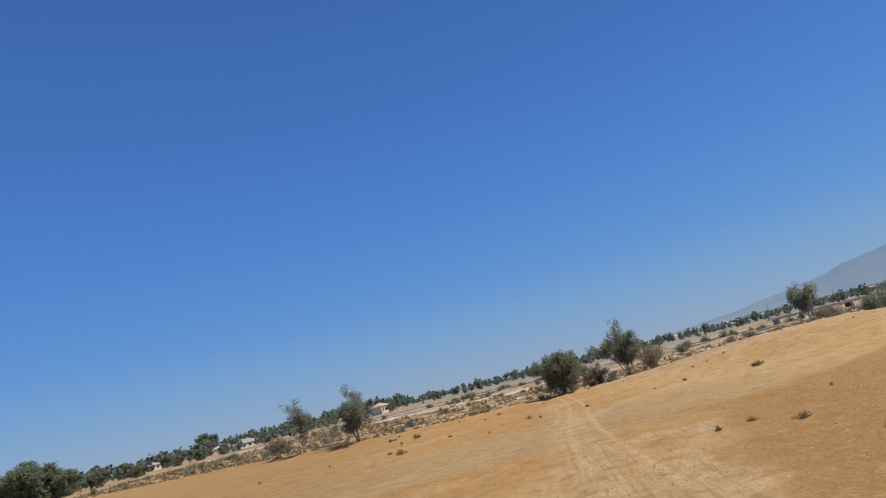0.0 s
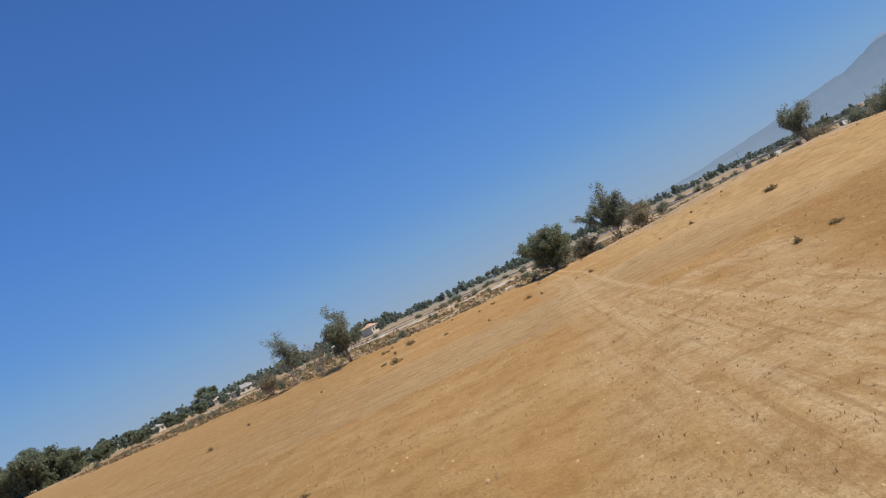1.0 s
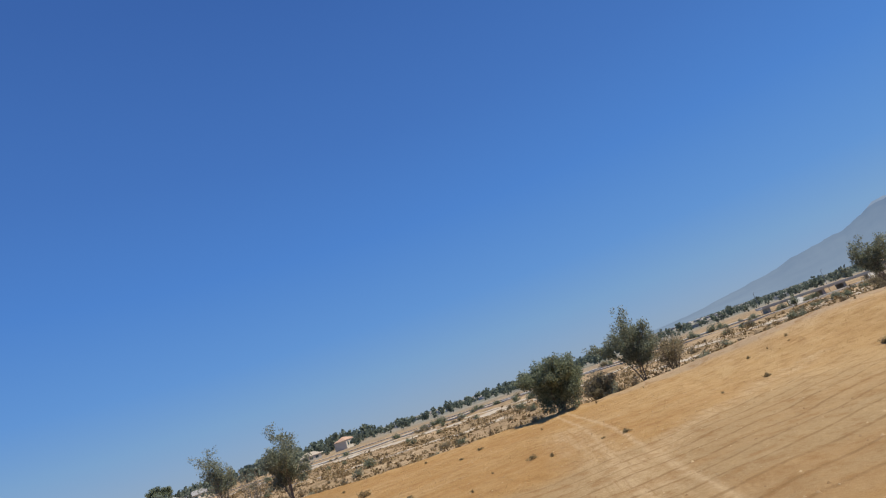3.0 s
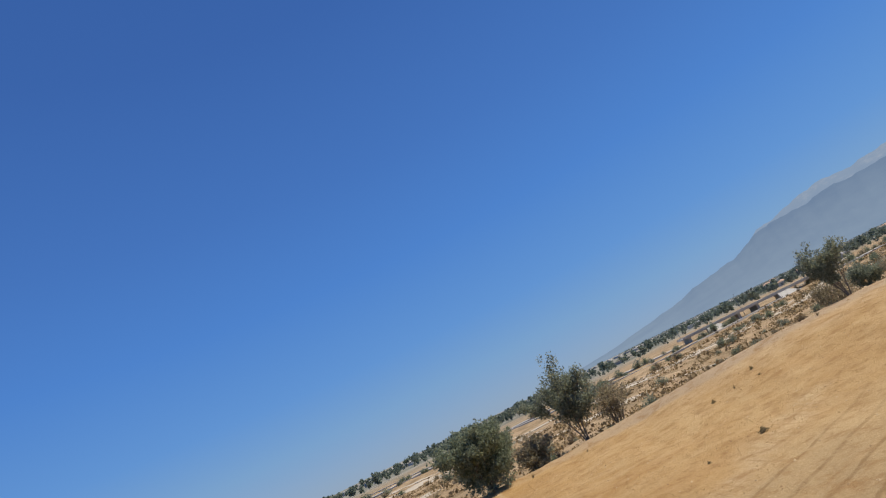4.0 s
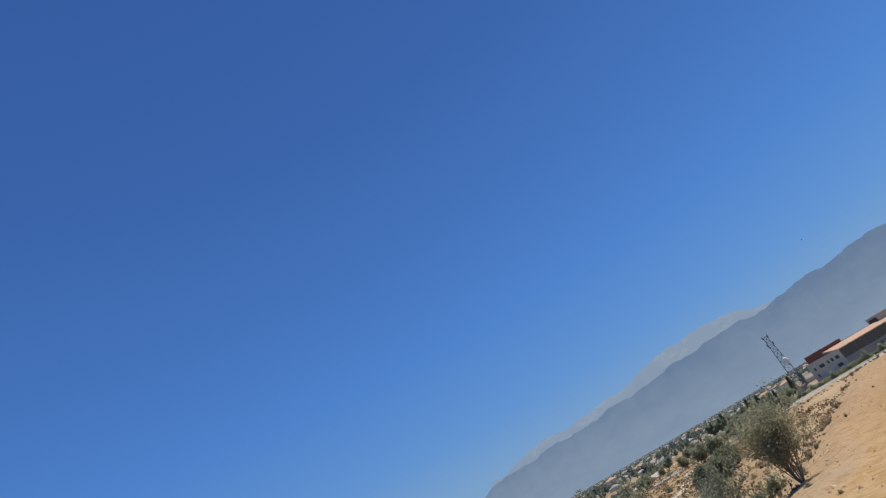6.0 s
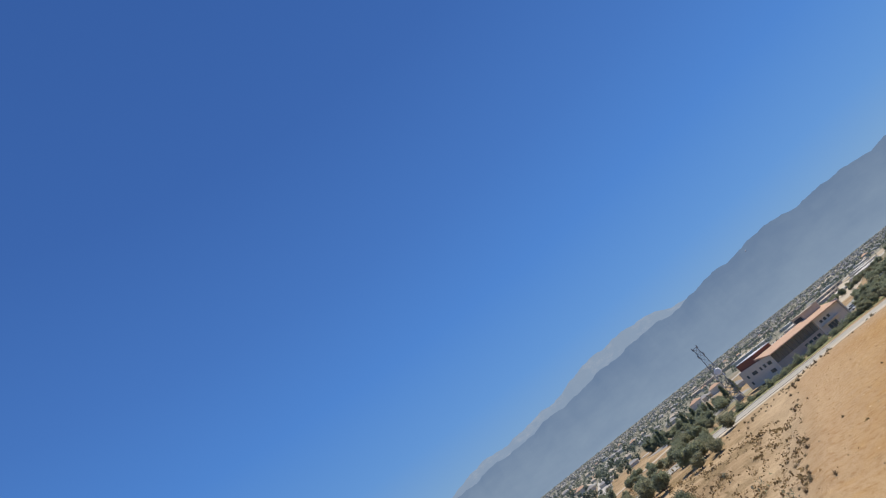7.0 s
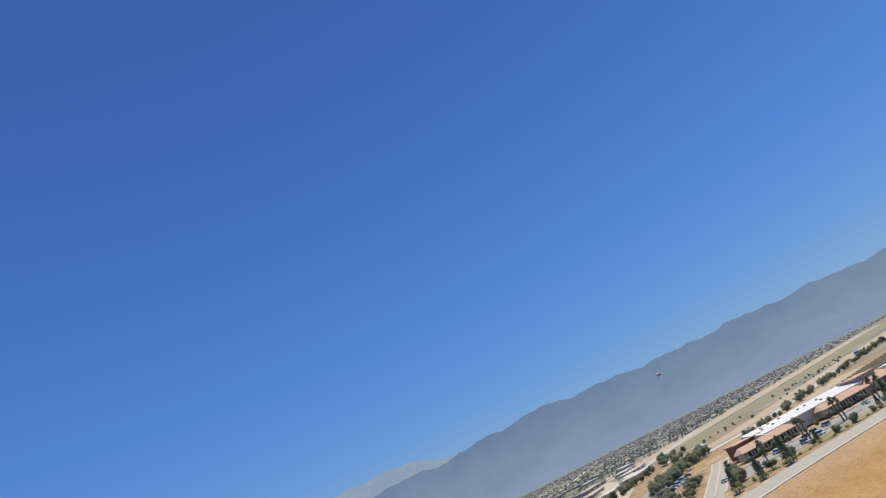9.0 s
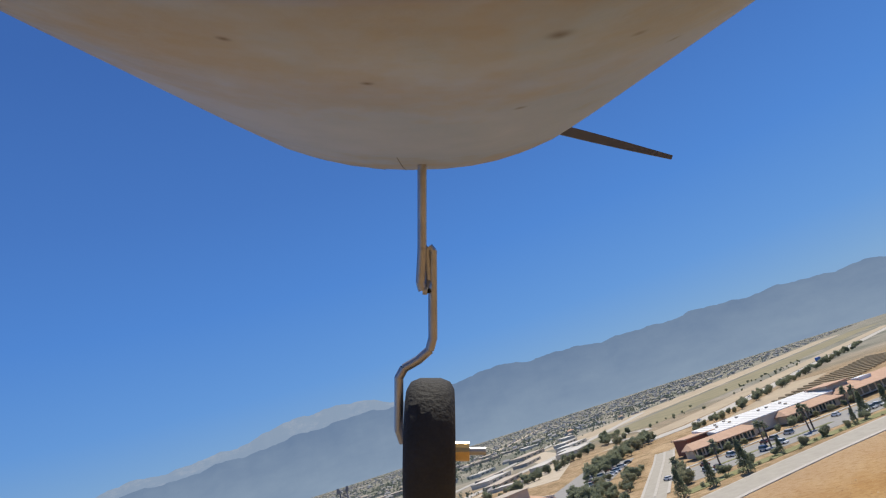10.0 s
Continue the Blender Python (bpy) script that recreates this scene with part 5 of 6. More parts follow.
LOTTREE = [
    tree("lot_tree", (346, 122), 5.6, 301, M_LEAF_LOT, "rounded green tree planted in a car park", "tree", depth=3, spread=0.6, per=13, radius=0.8, size=0.24, trunk=0.12, group="planted trees", stems=2, skip=0.2),
    tree("lot_tree", (356, 126), 5.0, 302, M_LEAF_LOT, "dark green tree planted in a car park", "tree", depth=3, spread=0.55, per=15, radius=0.75, size=0.22, trunk=0.12, group="planted trees", stems=3, skip=0.2),
    tree("lot_tree", (366, 118), 4.6, 303, M_LEAF_OLIVE, "pale olive-green tree planted in a car park", "tree", depth=3, spread=0.6, per=11, radius=0.8, size=0.22, trunk=0.11, group="planted trees", stems=2, skip=0.2),
]


def conifer(loc, height, seed, name="conifer", label="dark narrow conifer planted beside the road"):
    rng = random.Random(seed)
    o = empty(name, (*loc, gz(*loc)), 0, label, "tree", "conifers")
    vs, fs = [], []
    tube(vs, fs, Vector((0, 0, -0.1)), Vector((0, 0, height * 0.95)), 0.16, 0.03, 6)
    mesh_ob("trunk", vs, fs, M_BARK, o)
    cs = []
    for k in range(280):
        u = rng.random() ** 0.8
        r = (1 - u) * height * 0.28 * rng.uniform(0.4, 1.0) + 0.05
        a = rng.uniform(0, 6.283)
        cs.append(Vector((math.cos(a) * r, math.sin(a) * r, 0.3 + u * (height - 0.4))))
    v, f = leaf_cards(rng, cs, 8, 0.55, 0.24, 0.8)
    v[:, 2] = np.maximum(v[:, 2], 0.05)
    ob = new("crown", quick_mesh("crown", v, f, M_LEAF_DARK))
    ob.parent = o
    return o


con = conifer((326.5, 81.5), 7.8, 401)
for i, (x, y, s) in enumerate(((320.8, 90.3, 0.78), (317.6, 97.7, 0.85), (343, 70, 0.5), (366, 41, 0.85), (371, 33, 0.8), (357, 47, 0.5))):
    copy_thing(con, pose(x, y, gz(x, y), 0, 0, 70 * i) @ Matrix.Scale(s, 4))
con2 = conifer((352, 188), 7.0, 402, label="dark conifer in a row beside a far car park")
for i in range(30):
    x, y = 326 + i * 1.5 + crng.uniform(-5, 5), 186 + i * 2.2 + crng.uniform(-2, 2)
    if i % 4 == 0:
        copy_thing(con2, pose(x, y, gz(x, y), 0, 0, 40 * i) @ Matrix.Scale(crng.uniform(0.8, 1.15), 4))
    else:
        copy_thing(LOTTREE[1], pose(x, y, gz(x, y), 0, 0, 40 * i) @ Matrix.Scale(crng.uniform(0.7, 1.2), 4))

tr = random.Random(9)
places = []
for _ in range(74):        # between office and side street
    places.append((tr.uniform(303, 404), None, tr.uniform(0.32, 0.7)))
lot = []
for x, _, s in places:
    lot.append((x, 112.5 - (x - 303) * 0.09 + tr.uniform(0, 10 + (x - 303) * 0.18), s))
for _ in range(9):         # beside the side street and the shops
    lot.append((tr.uniform(332, 366), tr.uniform(94, 98), tr.uniform(0.4, 0.75)))
for u in range(13):        # strip between road and car park
    lot.append((330 + u * 4.3 + tr.uniform(-1, 1), 85 - u * 6.8 + tr.uniform(-1, 1), tr.uniform(0.35, 0.6)))
for u in range(12):        # before the shops
    lot.append((368 + u * 3.2 + tr.uniform(-1, 1), 88 - u * 5.2 + tr.uniform(-1, 1), tr.uniform(0.4, 0.7)))
for u in range(68):        # along the far pale road
    lot.append((468 + u * 6 + tr.uniform(-4, 4), 77 - u * 3.1 + tr.uniform(-4, 4), tr.uniform(0.5, 0.95)))
for u in range(34):        # thick row behind the side street
    lot.append((408 + u * 2.6 + tr.uniform(-2, 2), 124 - u * 0.7 + tr.uniform(-5, 5), tr.uniform(0.6, 1.15)))
for u in range(40):        # scattered rows before the sheds
    lot.append((432 + u * 3.2 + tr.uniform(-6, 6), 166 - u * 0.9 + tr.uniform(-7, 7), tr.uniform(0.4, 0.9)))
for _ in range(14):        # thicket below the rim where the road comes out
    lot.append((tr.uniform(214, 246), tr.uniform(152, 178), tr.uniform(0.7, 1.15)))
for _ in range(12):
    lot.append((tr.uniform(520, 600), tr.uniform(108, 128), tr.uniform(0.7, 1.2)))
for _ in range(46):        # small bushes on the dry field beyond the pale road
    u = tr.random()
    lot.append((560 + 380 * u + tr.uniform(-10, 10), 96 - 195 * u + tr.uniform(-14, 26), tr.uniform(0.22, 0.5)))
for _ in range(46):        # below the rim beside the mast
    lot.append((tr.uniform(225, 330), None, tr.uniform(0.45, 0.9)))
for _ in range(34):        # thicket between road and mast
    lot.append((tr.uniform(256, 304), tr.uniform(178, 197), tr.uniform(0.45, 0.85)))
lot = [(x, y if y is not None else 186 + tr.uniform(0, 34) - (x - 225) * 0.06, s) for x, y, s in lot]
for i, (x, y, s) in enumerate(lot):
    if 286 < x < 338 and 122 < y < 176:
        continue
    src = LOTTREE[tr.randrange(3)]
    made = copy_thing(src, pose(x, y, gz(x, y) - 0.03, 0, 0, tr.uniform(0, 360)) @ Matrix.Scale(s, 4))
    if x > 425:
        made.name = "roadside_tree"
        tagged(made, "dusty olive-green tree on the plain beyond the shops", group="roadside trees beyond the shops")

# hedges and shrubs before the office
HEDGE = [(bush_mesh(61, 1.3, 1.7, M_LEAF_LOT, M_BARK, 620, 0.15), "green shrub in the bed before the office"),
         (bush_mesh(62, 1.0, 1.1, M_LEAF_OLIVE, M_BARK, 420, 0.13), "grey-green shrub in the bed before the office"),
         (bush_mesh(63, 1.2, 1.5, M_LEAF_LOT, M_BARK, 520, 0.14), "dark shrub in the bed before the office")]
hed = []
for i in range(80):
    u = i / 80
    hed.append((270 + u * 40 + tr.uniform(-2.5, 2.5), 172 - u * 55 + tr.uniform(-2.0, 2.0)))
scatter("garden_shrub", HEDGE, hed, "shrub", "shrubs before the office", 0.7, 1.7, 12)
hed = [(322 + u * 2.0 + tr.uniform(-1, 1), 96 - u * 3.2 + tr.uniform(-1, 1)) for u in range(30)]
scatter("garden_shrub", HEDGE, hed, "shrub", "shrubs beside the car park", 0.4, 0.8, 13)


# ---------------------------------------------------------------- bridge and freeway over the river bed
def bridge():
    o = empty("freeway_bridge", (150.0, 268.0, 0.0), -20.0, "low concrete freeway bridge with sloping pale abutments", "bridge")
    for name, dims, m in (("deck", (12, 72, -5, 5, 1.0, 1.4), M_CONC), ("barrier", (12, 72, -5.2, -4.8, 1.4, 1.9), M_CONC), ("barrier", (12, 72, 4.8, 5.2, 1.4, 1.9), M_CONC), ("pier", (14, 15, -4, 4, -3, 1.0), M_CONC), ("pier", (24, 25, -4, 4, -3, 1.0), M_CONC), ("pier", (54, 55, -4, 4, -3, 1.0), M_CONC), ("pier", (68, 69, -4, 4, -3, 1.0), M_CONC), ("pier", (35, 36, -4, 4, -3, 1.0), M_CONC), ("pier", (43, 44, -4, 4, -3, 1.0), M_CONC)):
        b = bmesh.new()
        box(b, *dims)
        part(name, b, m, o)
    for x0, x1, xt in ((20, 30, 26), (48, 58, 52)):
        b = bmesh.new()
        lo, hi = (x0, x1)
        pts = [(20, -12, -2), (30, -12, -2), (26, -4.6, 1.4), (22, -4.6, 1.4)] if x0 == 20 else [(50, -12, -2), (60, -12, -2), (56, -4.6, 1.4), (52, -4.6, 1.4)]
        top = [b.verts.new(q) for q in pts]
        bot = [b.verts.new((q[0], q[1] + 1.0, q[2] - 0.8)) for q in pts]
        b.faces.new(top)
        b.faces.new(bot[::-1])
        for i in range(4):
            j = (i + 1) % 4
            b.faces.new((top[i], bot[i], bot[j], top[j]))
        part("abutment", b, M_CONC, o, "pale sloping concrete abutment")
    for i in range(3):
        x = 14 + i * 27
        vs, fs = [], []
        tube(vs, fs, Vector((x, 5.6, -1)), Vector((x, 5.6, 8)), 0.10, 0.07, 6)
        tube(vs, fs, Vector((x, 5.6, 8)), Vector((x, 3.8, 8.3)), 0.06, 0.05, 5)
        mesh_ob("lamp_post", vs, fs, M_STEEL, o)
    return o


bridge()
strip("freeway", [(-60, 345), (30, 318), (90, 292), (160, 264)], 9.0, 0.35, M_CONC, "pale concrete freeway on a low bank", "road", 0.7)
strip("freeway", [(222, 240), (262, 226), (330, 262), (440, 330), (700, 480)], 9.0, 0.35, M_CONC, "pale concrete freeway on a low bank", "road", 0.7)
strip("wash_sand", [(-120, 380), (10, 285), (70, 214), (130, 190), (190, 196)], 12.0, 0.10, M_PALE, "pale sand of the dry wash", "ground", 0.5, 0.0, 0.35)


fwy = []
for (ax, ay), (bx, by), n in (((-60, 340), (30, 313), 22), ((30, 313), (160, 259), 34), ((222, 236), (330, 257), 24), ((20, 296), (75, 228), 16), ((75, 228), (145, 200), 16), ((100, 258), (215, 243), 22)):
    for k in range(n):
        u = rng0.random()
        fwy.append((ax + (bx - ax) * u + rng0.gauss(0, 1.2), ay + (by - ay) * u + rng0.gauss(0, 1.2)))
scatter("freeway_shrub", [BUSH[1], BUSH[3], BUSH[0]], fwy, "shrub", "shrubs along the freeway and channel", 0.8, 1.9, 14)


# ---------------------------------------------------------------- houses and sheds of the town
def house(name, L, W, H, roof_m, wall_m, label, flat=False):
    o = empty(name, (0, 0, 0), 0, label, "house", "houses of the far town")
    b = bmesh.new()
    box(b, -L / 2, L / 2, -W / 2, W / 2, -0.3, H)
    part("wall", b, wall_m, o)
    b = bmesh.new()
    if flat:
        box(b, -L / 2 - 0.2, L / 2 + 0.2, -W / 2 - 0.2, W / 2 + 0.2, H, H + 0.5)
    else:
        v = [b.verts.new(q) for q in ((-L / 2 - 0.5, -W / 2 - 0.5, H - 0.1), (L / 2 + 0.5, -W / 2 - 0.5, H - 0.1), (L / 2 + 0.5, W / 2 + 0.5, H - 0.1), (-L / 2 - 0.5, W / 2 + 0.5, H - 0.1), (-L / 2 + W * 0.4, 0, H + W * 0.24), (L / 2 - W * 0.4, 0, H + W * 0.24))]
        for q in ((0, 1, 5, 4), (1, 2, 5), (2, 3, 4, 5), (3, 0, 4), (3, 2, 1, 0)):
            b.faces.new([v[k] for k in q])
    part("roof", b, roof_m, o)
    for i in range(3):
        b = bmesh.new()
        x = -L * 0.35 + i * L * 0.28
        box(b, x, x + L * 0.14, -W / 2 - 0.08, -W / 2, H * 0.35, H * 0.75)
        part("window", b, M_GLASS, o)
    return o


M_PALEROOF = mat("cream_roof", (0.62, 0.585, 0.51), 0.9, (0.50, 0.465, 0.40), 0.3)
M_GREYROOF = mat("grey_roof", (0.36, 0.34, 0.32), 0.9, (0.27, 0.26, 0.25), 0.3)
HOUSES = [house("house", 11, 8, 3.0, M_TANROOF, M_BEIGE, "small beige house with a tan roof on the plain"),
          house("house", 12, 9, 3.0, M_GREYROOF, M_BEIGE, "small beige house with a grey roof on the plain"),
          house("house", 10, 8, 5.0, M_TERRA, M_BEIGE, "two-storey beige house with a tiled roof"),
          house("shed", 38, 15, 2.7, M_PALEROOF, M_BEIGE, "large pale commercial shed with a cream roof", True),
          house("shed", 52, 17, 2.9, M_TANROOF, M_GREYWALL, "long grey commercial shed with a tan roof", True)]
hr = random.Random(31)
hp = [(-243, 560, 20, 0, 1.5), (-200, 520, 70, 1, 1.4), (-150, 545, 100, 0, 1.5), (-120, 500, 40, 1, 1.3), (-40, 470, 10, 0, 1.2), (-18, 500, 60, 2, 1.2), (330, 470, 30, 3, 0.8), (270, 490, 25, 4, 0.7), (566, 142, -12, 3, 0.9), (532, 158, -12, 3, 0.6), (536, 190, -14, 3, 0.8), (600, 178, -10, 4, 0.6), (500, 176, -12, 4, 0.6), (470, 168, 78, 3, 0.5), (640, 150, -20, 3, 0.8), (575, 200, -14, 4, 0.5), (610, 152, -12, 3, 0.5), (480, 205, -14, 3, 0.5), (680, 190, -16, 4, 0.8), (700, 160, -18, 3, 0.7), (640, 220, -16, 3, 0.7)]
while len(hp) < 150:
    az, r = radians(hr.uniform(36, 106)), hr.uniform(260, 1000)
    x, y = 120 + r * math.sin(az), 100 + r * math.cos(az)
    d = float(edge_dist(np.array([[x]]), np.array([[y]]))[0, 0])
    if d < 90 or (x < 560 and y < 175) or (y < 60 and x < 760) or (x > 480 and y < 140 - (x - 800) * 0.45):
        continue
    k = hr.choice((0, 0, 1, 1, 1, 2, 3, 4) if r > 520 else (0, 1, 1, 2))
    hp.append((x, y, hr.choice((20, 110)) + hr.uniform(-6, 6), k, hr.uniform(0.5, 0.8)))
for i, (x, y, r, k, s) in enumerate(hp):
    m = pose(x, y, gz(x, y), 0, 0, r) @ Matrix.Scale(s, 4)
    if i < 5:
        HOUSES[k].matrix_world = pose(x, y, gz(x, y), 0, 0, r) if i in (0,) else HOUSES[k].matrix_world
    copy_thing(HOUSES[k], m)
for k in range(1, 5):
    x, y = ((0, 0), (420, 420), (470, 400), (640, 260), (720, 330))[k]
    HOUSES[k].matrix_world = pose(x, y, gz(x, y), 0, 0, 25 * k)


def street_rows(x, y, nr, pitch=24.0, spread=3.5):
    """Draws spots together into the rows of a street plan."""
    c, s_ = math.cos(-0.22), math.sin(-0.22)
    p, q = x * c + y * s_, y * c - x * s_
    q = np.round(q / pitch) * pitch + nr.normal(0, spread, q.shape)
    return p * c - q * s_, q * c + p * s_


def blocks(name, count, az0, az1, r0, r1, seed, material, label, smin, smax, hmin, hmax):
    """Far roofs too small to tell apart, as one sheet of low blocks with pitched tops."""
    nr = np.random.RandomState(seed)
    az = np.radians(nr.uniform(az0, az1, count))
    r = r0 + (r1 - r0) * nr.rand(count) ** 0.75
    x, y = 120 + r * np.sin(az), 100 + r * np.cos(az)
    x, y = street_rows(x, y, nr)
    keep = ~((y < 135 - (x - 800) * 0.45) & (x > 480))
    x, y = x[keep], y[keep]
    n = len(x)
    a = nr.choice([0.3, 1.87], n) + nr.normal(0, 0.05, n)
    lx, ly, h = nr.uniform(smin, smax, n), nr.uniform(smin, smax, n) * 0.7, nr.uniform(hmin, hmax, n)
    base = np.array([(-1, -1, 0), (1, -1, 0), (1, 1, 0), (-1, 1, 0), (-1, -1, 0.7), (1, -1, 0.7), (1, 1, 0.7), (-1, 1, 0.7), (-0.5, 0, 1), (0.5, 0, 1)], float)
    v = np.repeat(base[None], n, 0)
    vx, vy = v[:, :, 0] * lx[:, None] / 2, v[:, :, 1] * ly[:, None] / 2
    ca, sa = np.cos(a)[:, None], np.sin(a)[:, None]
    v = np.stack([vx * ca - vy * sa + x[:, None], vx * sa + vy * ca + y[:, None], v[:, :, 2] * h[:, None]], 2).reshape(-1, 3)
    quads = np.array([(0, 1, 5, 4), (1, 2, 6, 5), (2, 3, 7, 6), (3, 0, 4, 7), (4, 5, 9, 8), (6, 7, 8, 9), (5, 6, 9, 9), (7, 4, 8, 8)])
    quads[6] = (5, 6, 9, 5)
    quads[7] = (7, 4, 8, 7)
    f4 = (quads[None, :6] + (np.arange(n) * 10)[:, None, None]).reshape(-1, 4)
    ob = new(name, quick_mesh(name, v, f4, material))
    return tagged(ob, label, "houses", kind="stuff")


M_FARROOF = island_mat("far_roofs", (0.26, 0.24, 0.215), (0.58, 0.55, 0.50), 0.9)
blocks("far_roofs", 5600, 30, 118, 760, 2900, 6, M_FARROOF, "far pale roofs of the town below the mountains", 4.5, 9, 1.3, 2.2)
blocks("far_roofs", 120, -34, 30, 520, 1500, 7, M_FARROOF, "far pale roofs beyond the river bed", 9, 18, 3, 4.5)


def far_trees(name, count, az0, az1, r0, r1, seed, hmin, hmax, label, material, centre=(120, 100), avoid=True, cards=40, rows=False):
    """Distant trees: each a clump of leaf scraps on the ground, all in one sheet."""
    rng = random.Random(seed)
    nr = np.random.RandomState(seed)
    az = np.radians(nr.uniform(az0, az1, count))
    r = r0 + (r1 - r0) * nr.rand(count) ** 0.8
    x, y = centre[0] + r * np.sin(az), centre[1] + r * np.cos(az)
    keep = edge_dist(x[None], y[None])[0] > 60
    if avoid:
        keep &= ~((y < 125 - (x - 800) * 0.45) & (x > 480)) & ~((x < 560) & (y < 170) & (x > 250))
    x, y = x[keep], y[keep]
    if rows:
        x, y = street_rows(x, y, nr, 24.0, 6.0)
    h = nr.uniform(hmin, hmax, len(x)) * nr.choice([0.7, 1.0, 1.35], len(x))
    vs = []
    for xx, yy, hh in zip(x, y, h):
        k = cards
        c = nr.normal(0, 1, (k, 3))
        c /= np.linalg.norm(c, axis=1)[:, None]
        c *= (nr.rand(k) ** 0.4)[:, None]
        c = c * np.array([hh * 0.36, hh * 0.36, hh * 0.44]) + np.array([xx, yy, hh * 0.50])
        a = nr.normal(0, 1, (k, 3))
        a /= np.linalg.norm(a, axis=1)[:, None]
        b = np.cross(a, nr.normal(0, 1, (k, 3)))
        b /= np.maximum(np.linalg.norm(b, axis=1), 1e-6)[:, None]
        w = hh * 0.15
        vs.append(np.stack([c - a * w, c - b * w * 0.8, c + a * w, c + b * w * 0.8], 1).reshape(-1, 3))
    v = np.concatenate(vs)
    v[:, 2] = np.maximum(v[:, 2], 0.0)
    f = np.arange(len(v)).reshape(-1, 4)
    ob = new(name, quick_mesh(name, v, f, material))
    return tagged(ob, label, "trees", kind="stuff")


far_trees("far_trees", 5200, 28, 118, 330, 1100, 13, 2.2, 4.4, "trees among the far town's houses", M_FARLEAF, cards=15, rows=True)
far_trees("far_trees", 9000, 28, 118, 900, 3100, 14, 2.6, 4.8, "far tree belt at the foot of the mountains", M_FARLEAF, cards=9, rows=True)
far_trees("far_trees", 900, -36, 22, 420, 900, 15, 3.5, 7.5, "tree belt beyond the river bed", M_FARLEAF, (0, 20))
far_trees("far_trees", 420, -30, 0, 620, 800, 17, 8, 13, "dense green belt of trees behind the houses", M_FARLEAF, (0, 20), cards=36)
far_trees("far_trees", 420, 8, 60, 330, 620, 16, 3.2, 6, "trees along the freeway", M_FARLEAF, (30, 60))


# ---------------------------------------------------------------- big trees and belts on the far left
BIG = tree("tall_eucalyptus", (-205, 372), 22.0, 501, M_LEAF_DARK, "tall grey-green eucalyptus in a clump beyond the river bed", "tree", stems=6, depth=3, spread=0.42, per=26, radius=2.0, size=0.55, trunk=0.3, low=2.2, group="tall trees beyond the river bed")
for i, (x, y, s) in enumerate(((-226, 380, 0.9), (-196, 385, 0.7), (-186, 376, 0.6), (-240, 388, 0.95), (-176, 386, 0.4), (-252, 400, 1.0), (-196, 470, 0.45), (-205, 690, 0.95), (-178, 500, 0.4), (-225, 500, 0.5), (-215, 374, 0.8), (-160, 400, 0.3), (-166, 420, 0.35), (-232, 372, 0.7), (-150, 440, 0.3), (-140, 455, 0.33), (-128, 470, 0.27), (-210, 395, 0.8))):
    copy_thing(BIG, pose(x, y, gz(x, y), 0, 0, 47 * i) @ Matrix.Scale(s, 4))


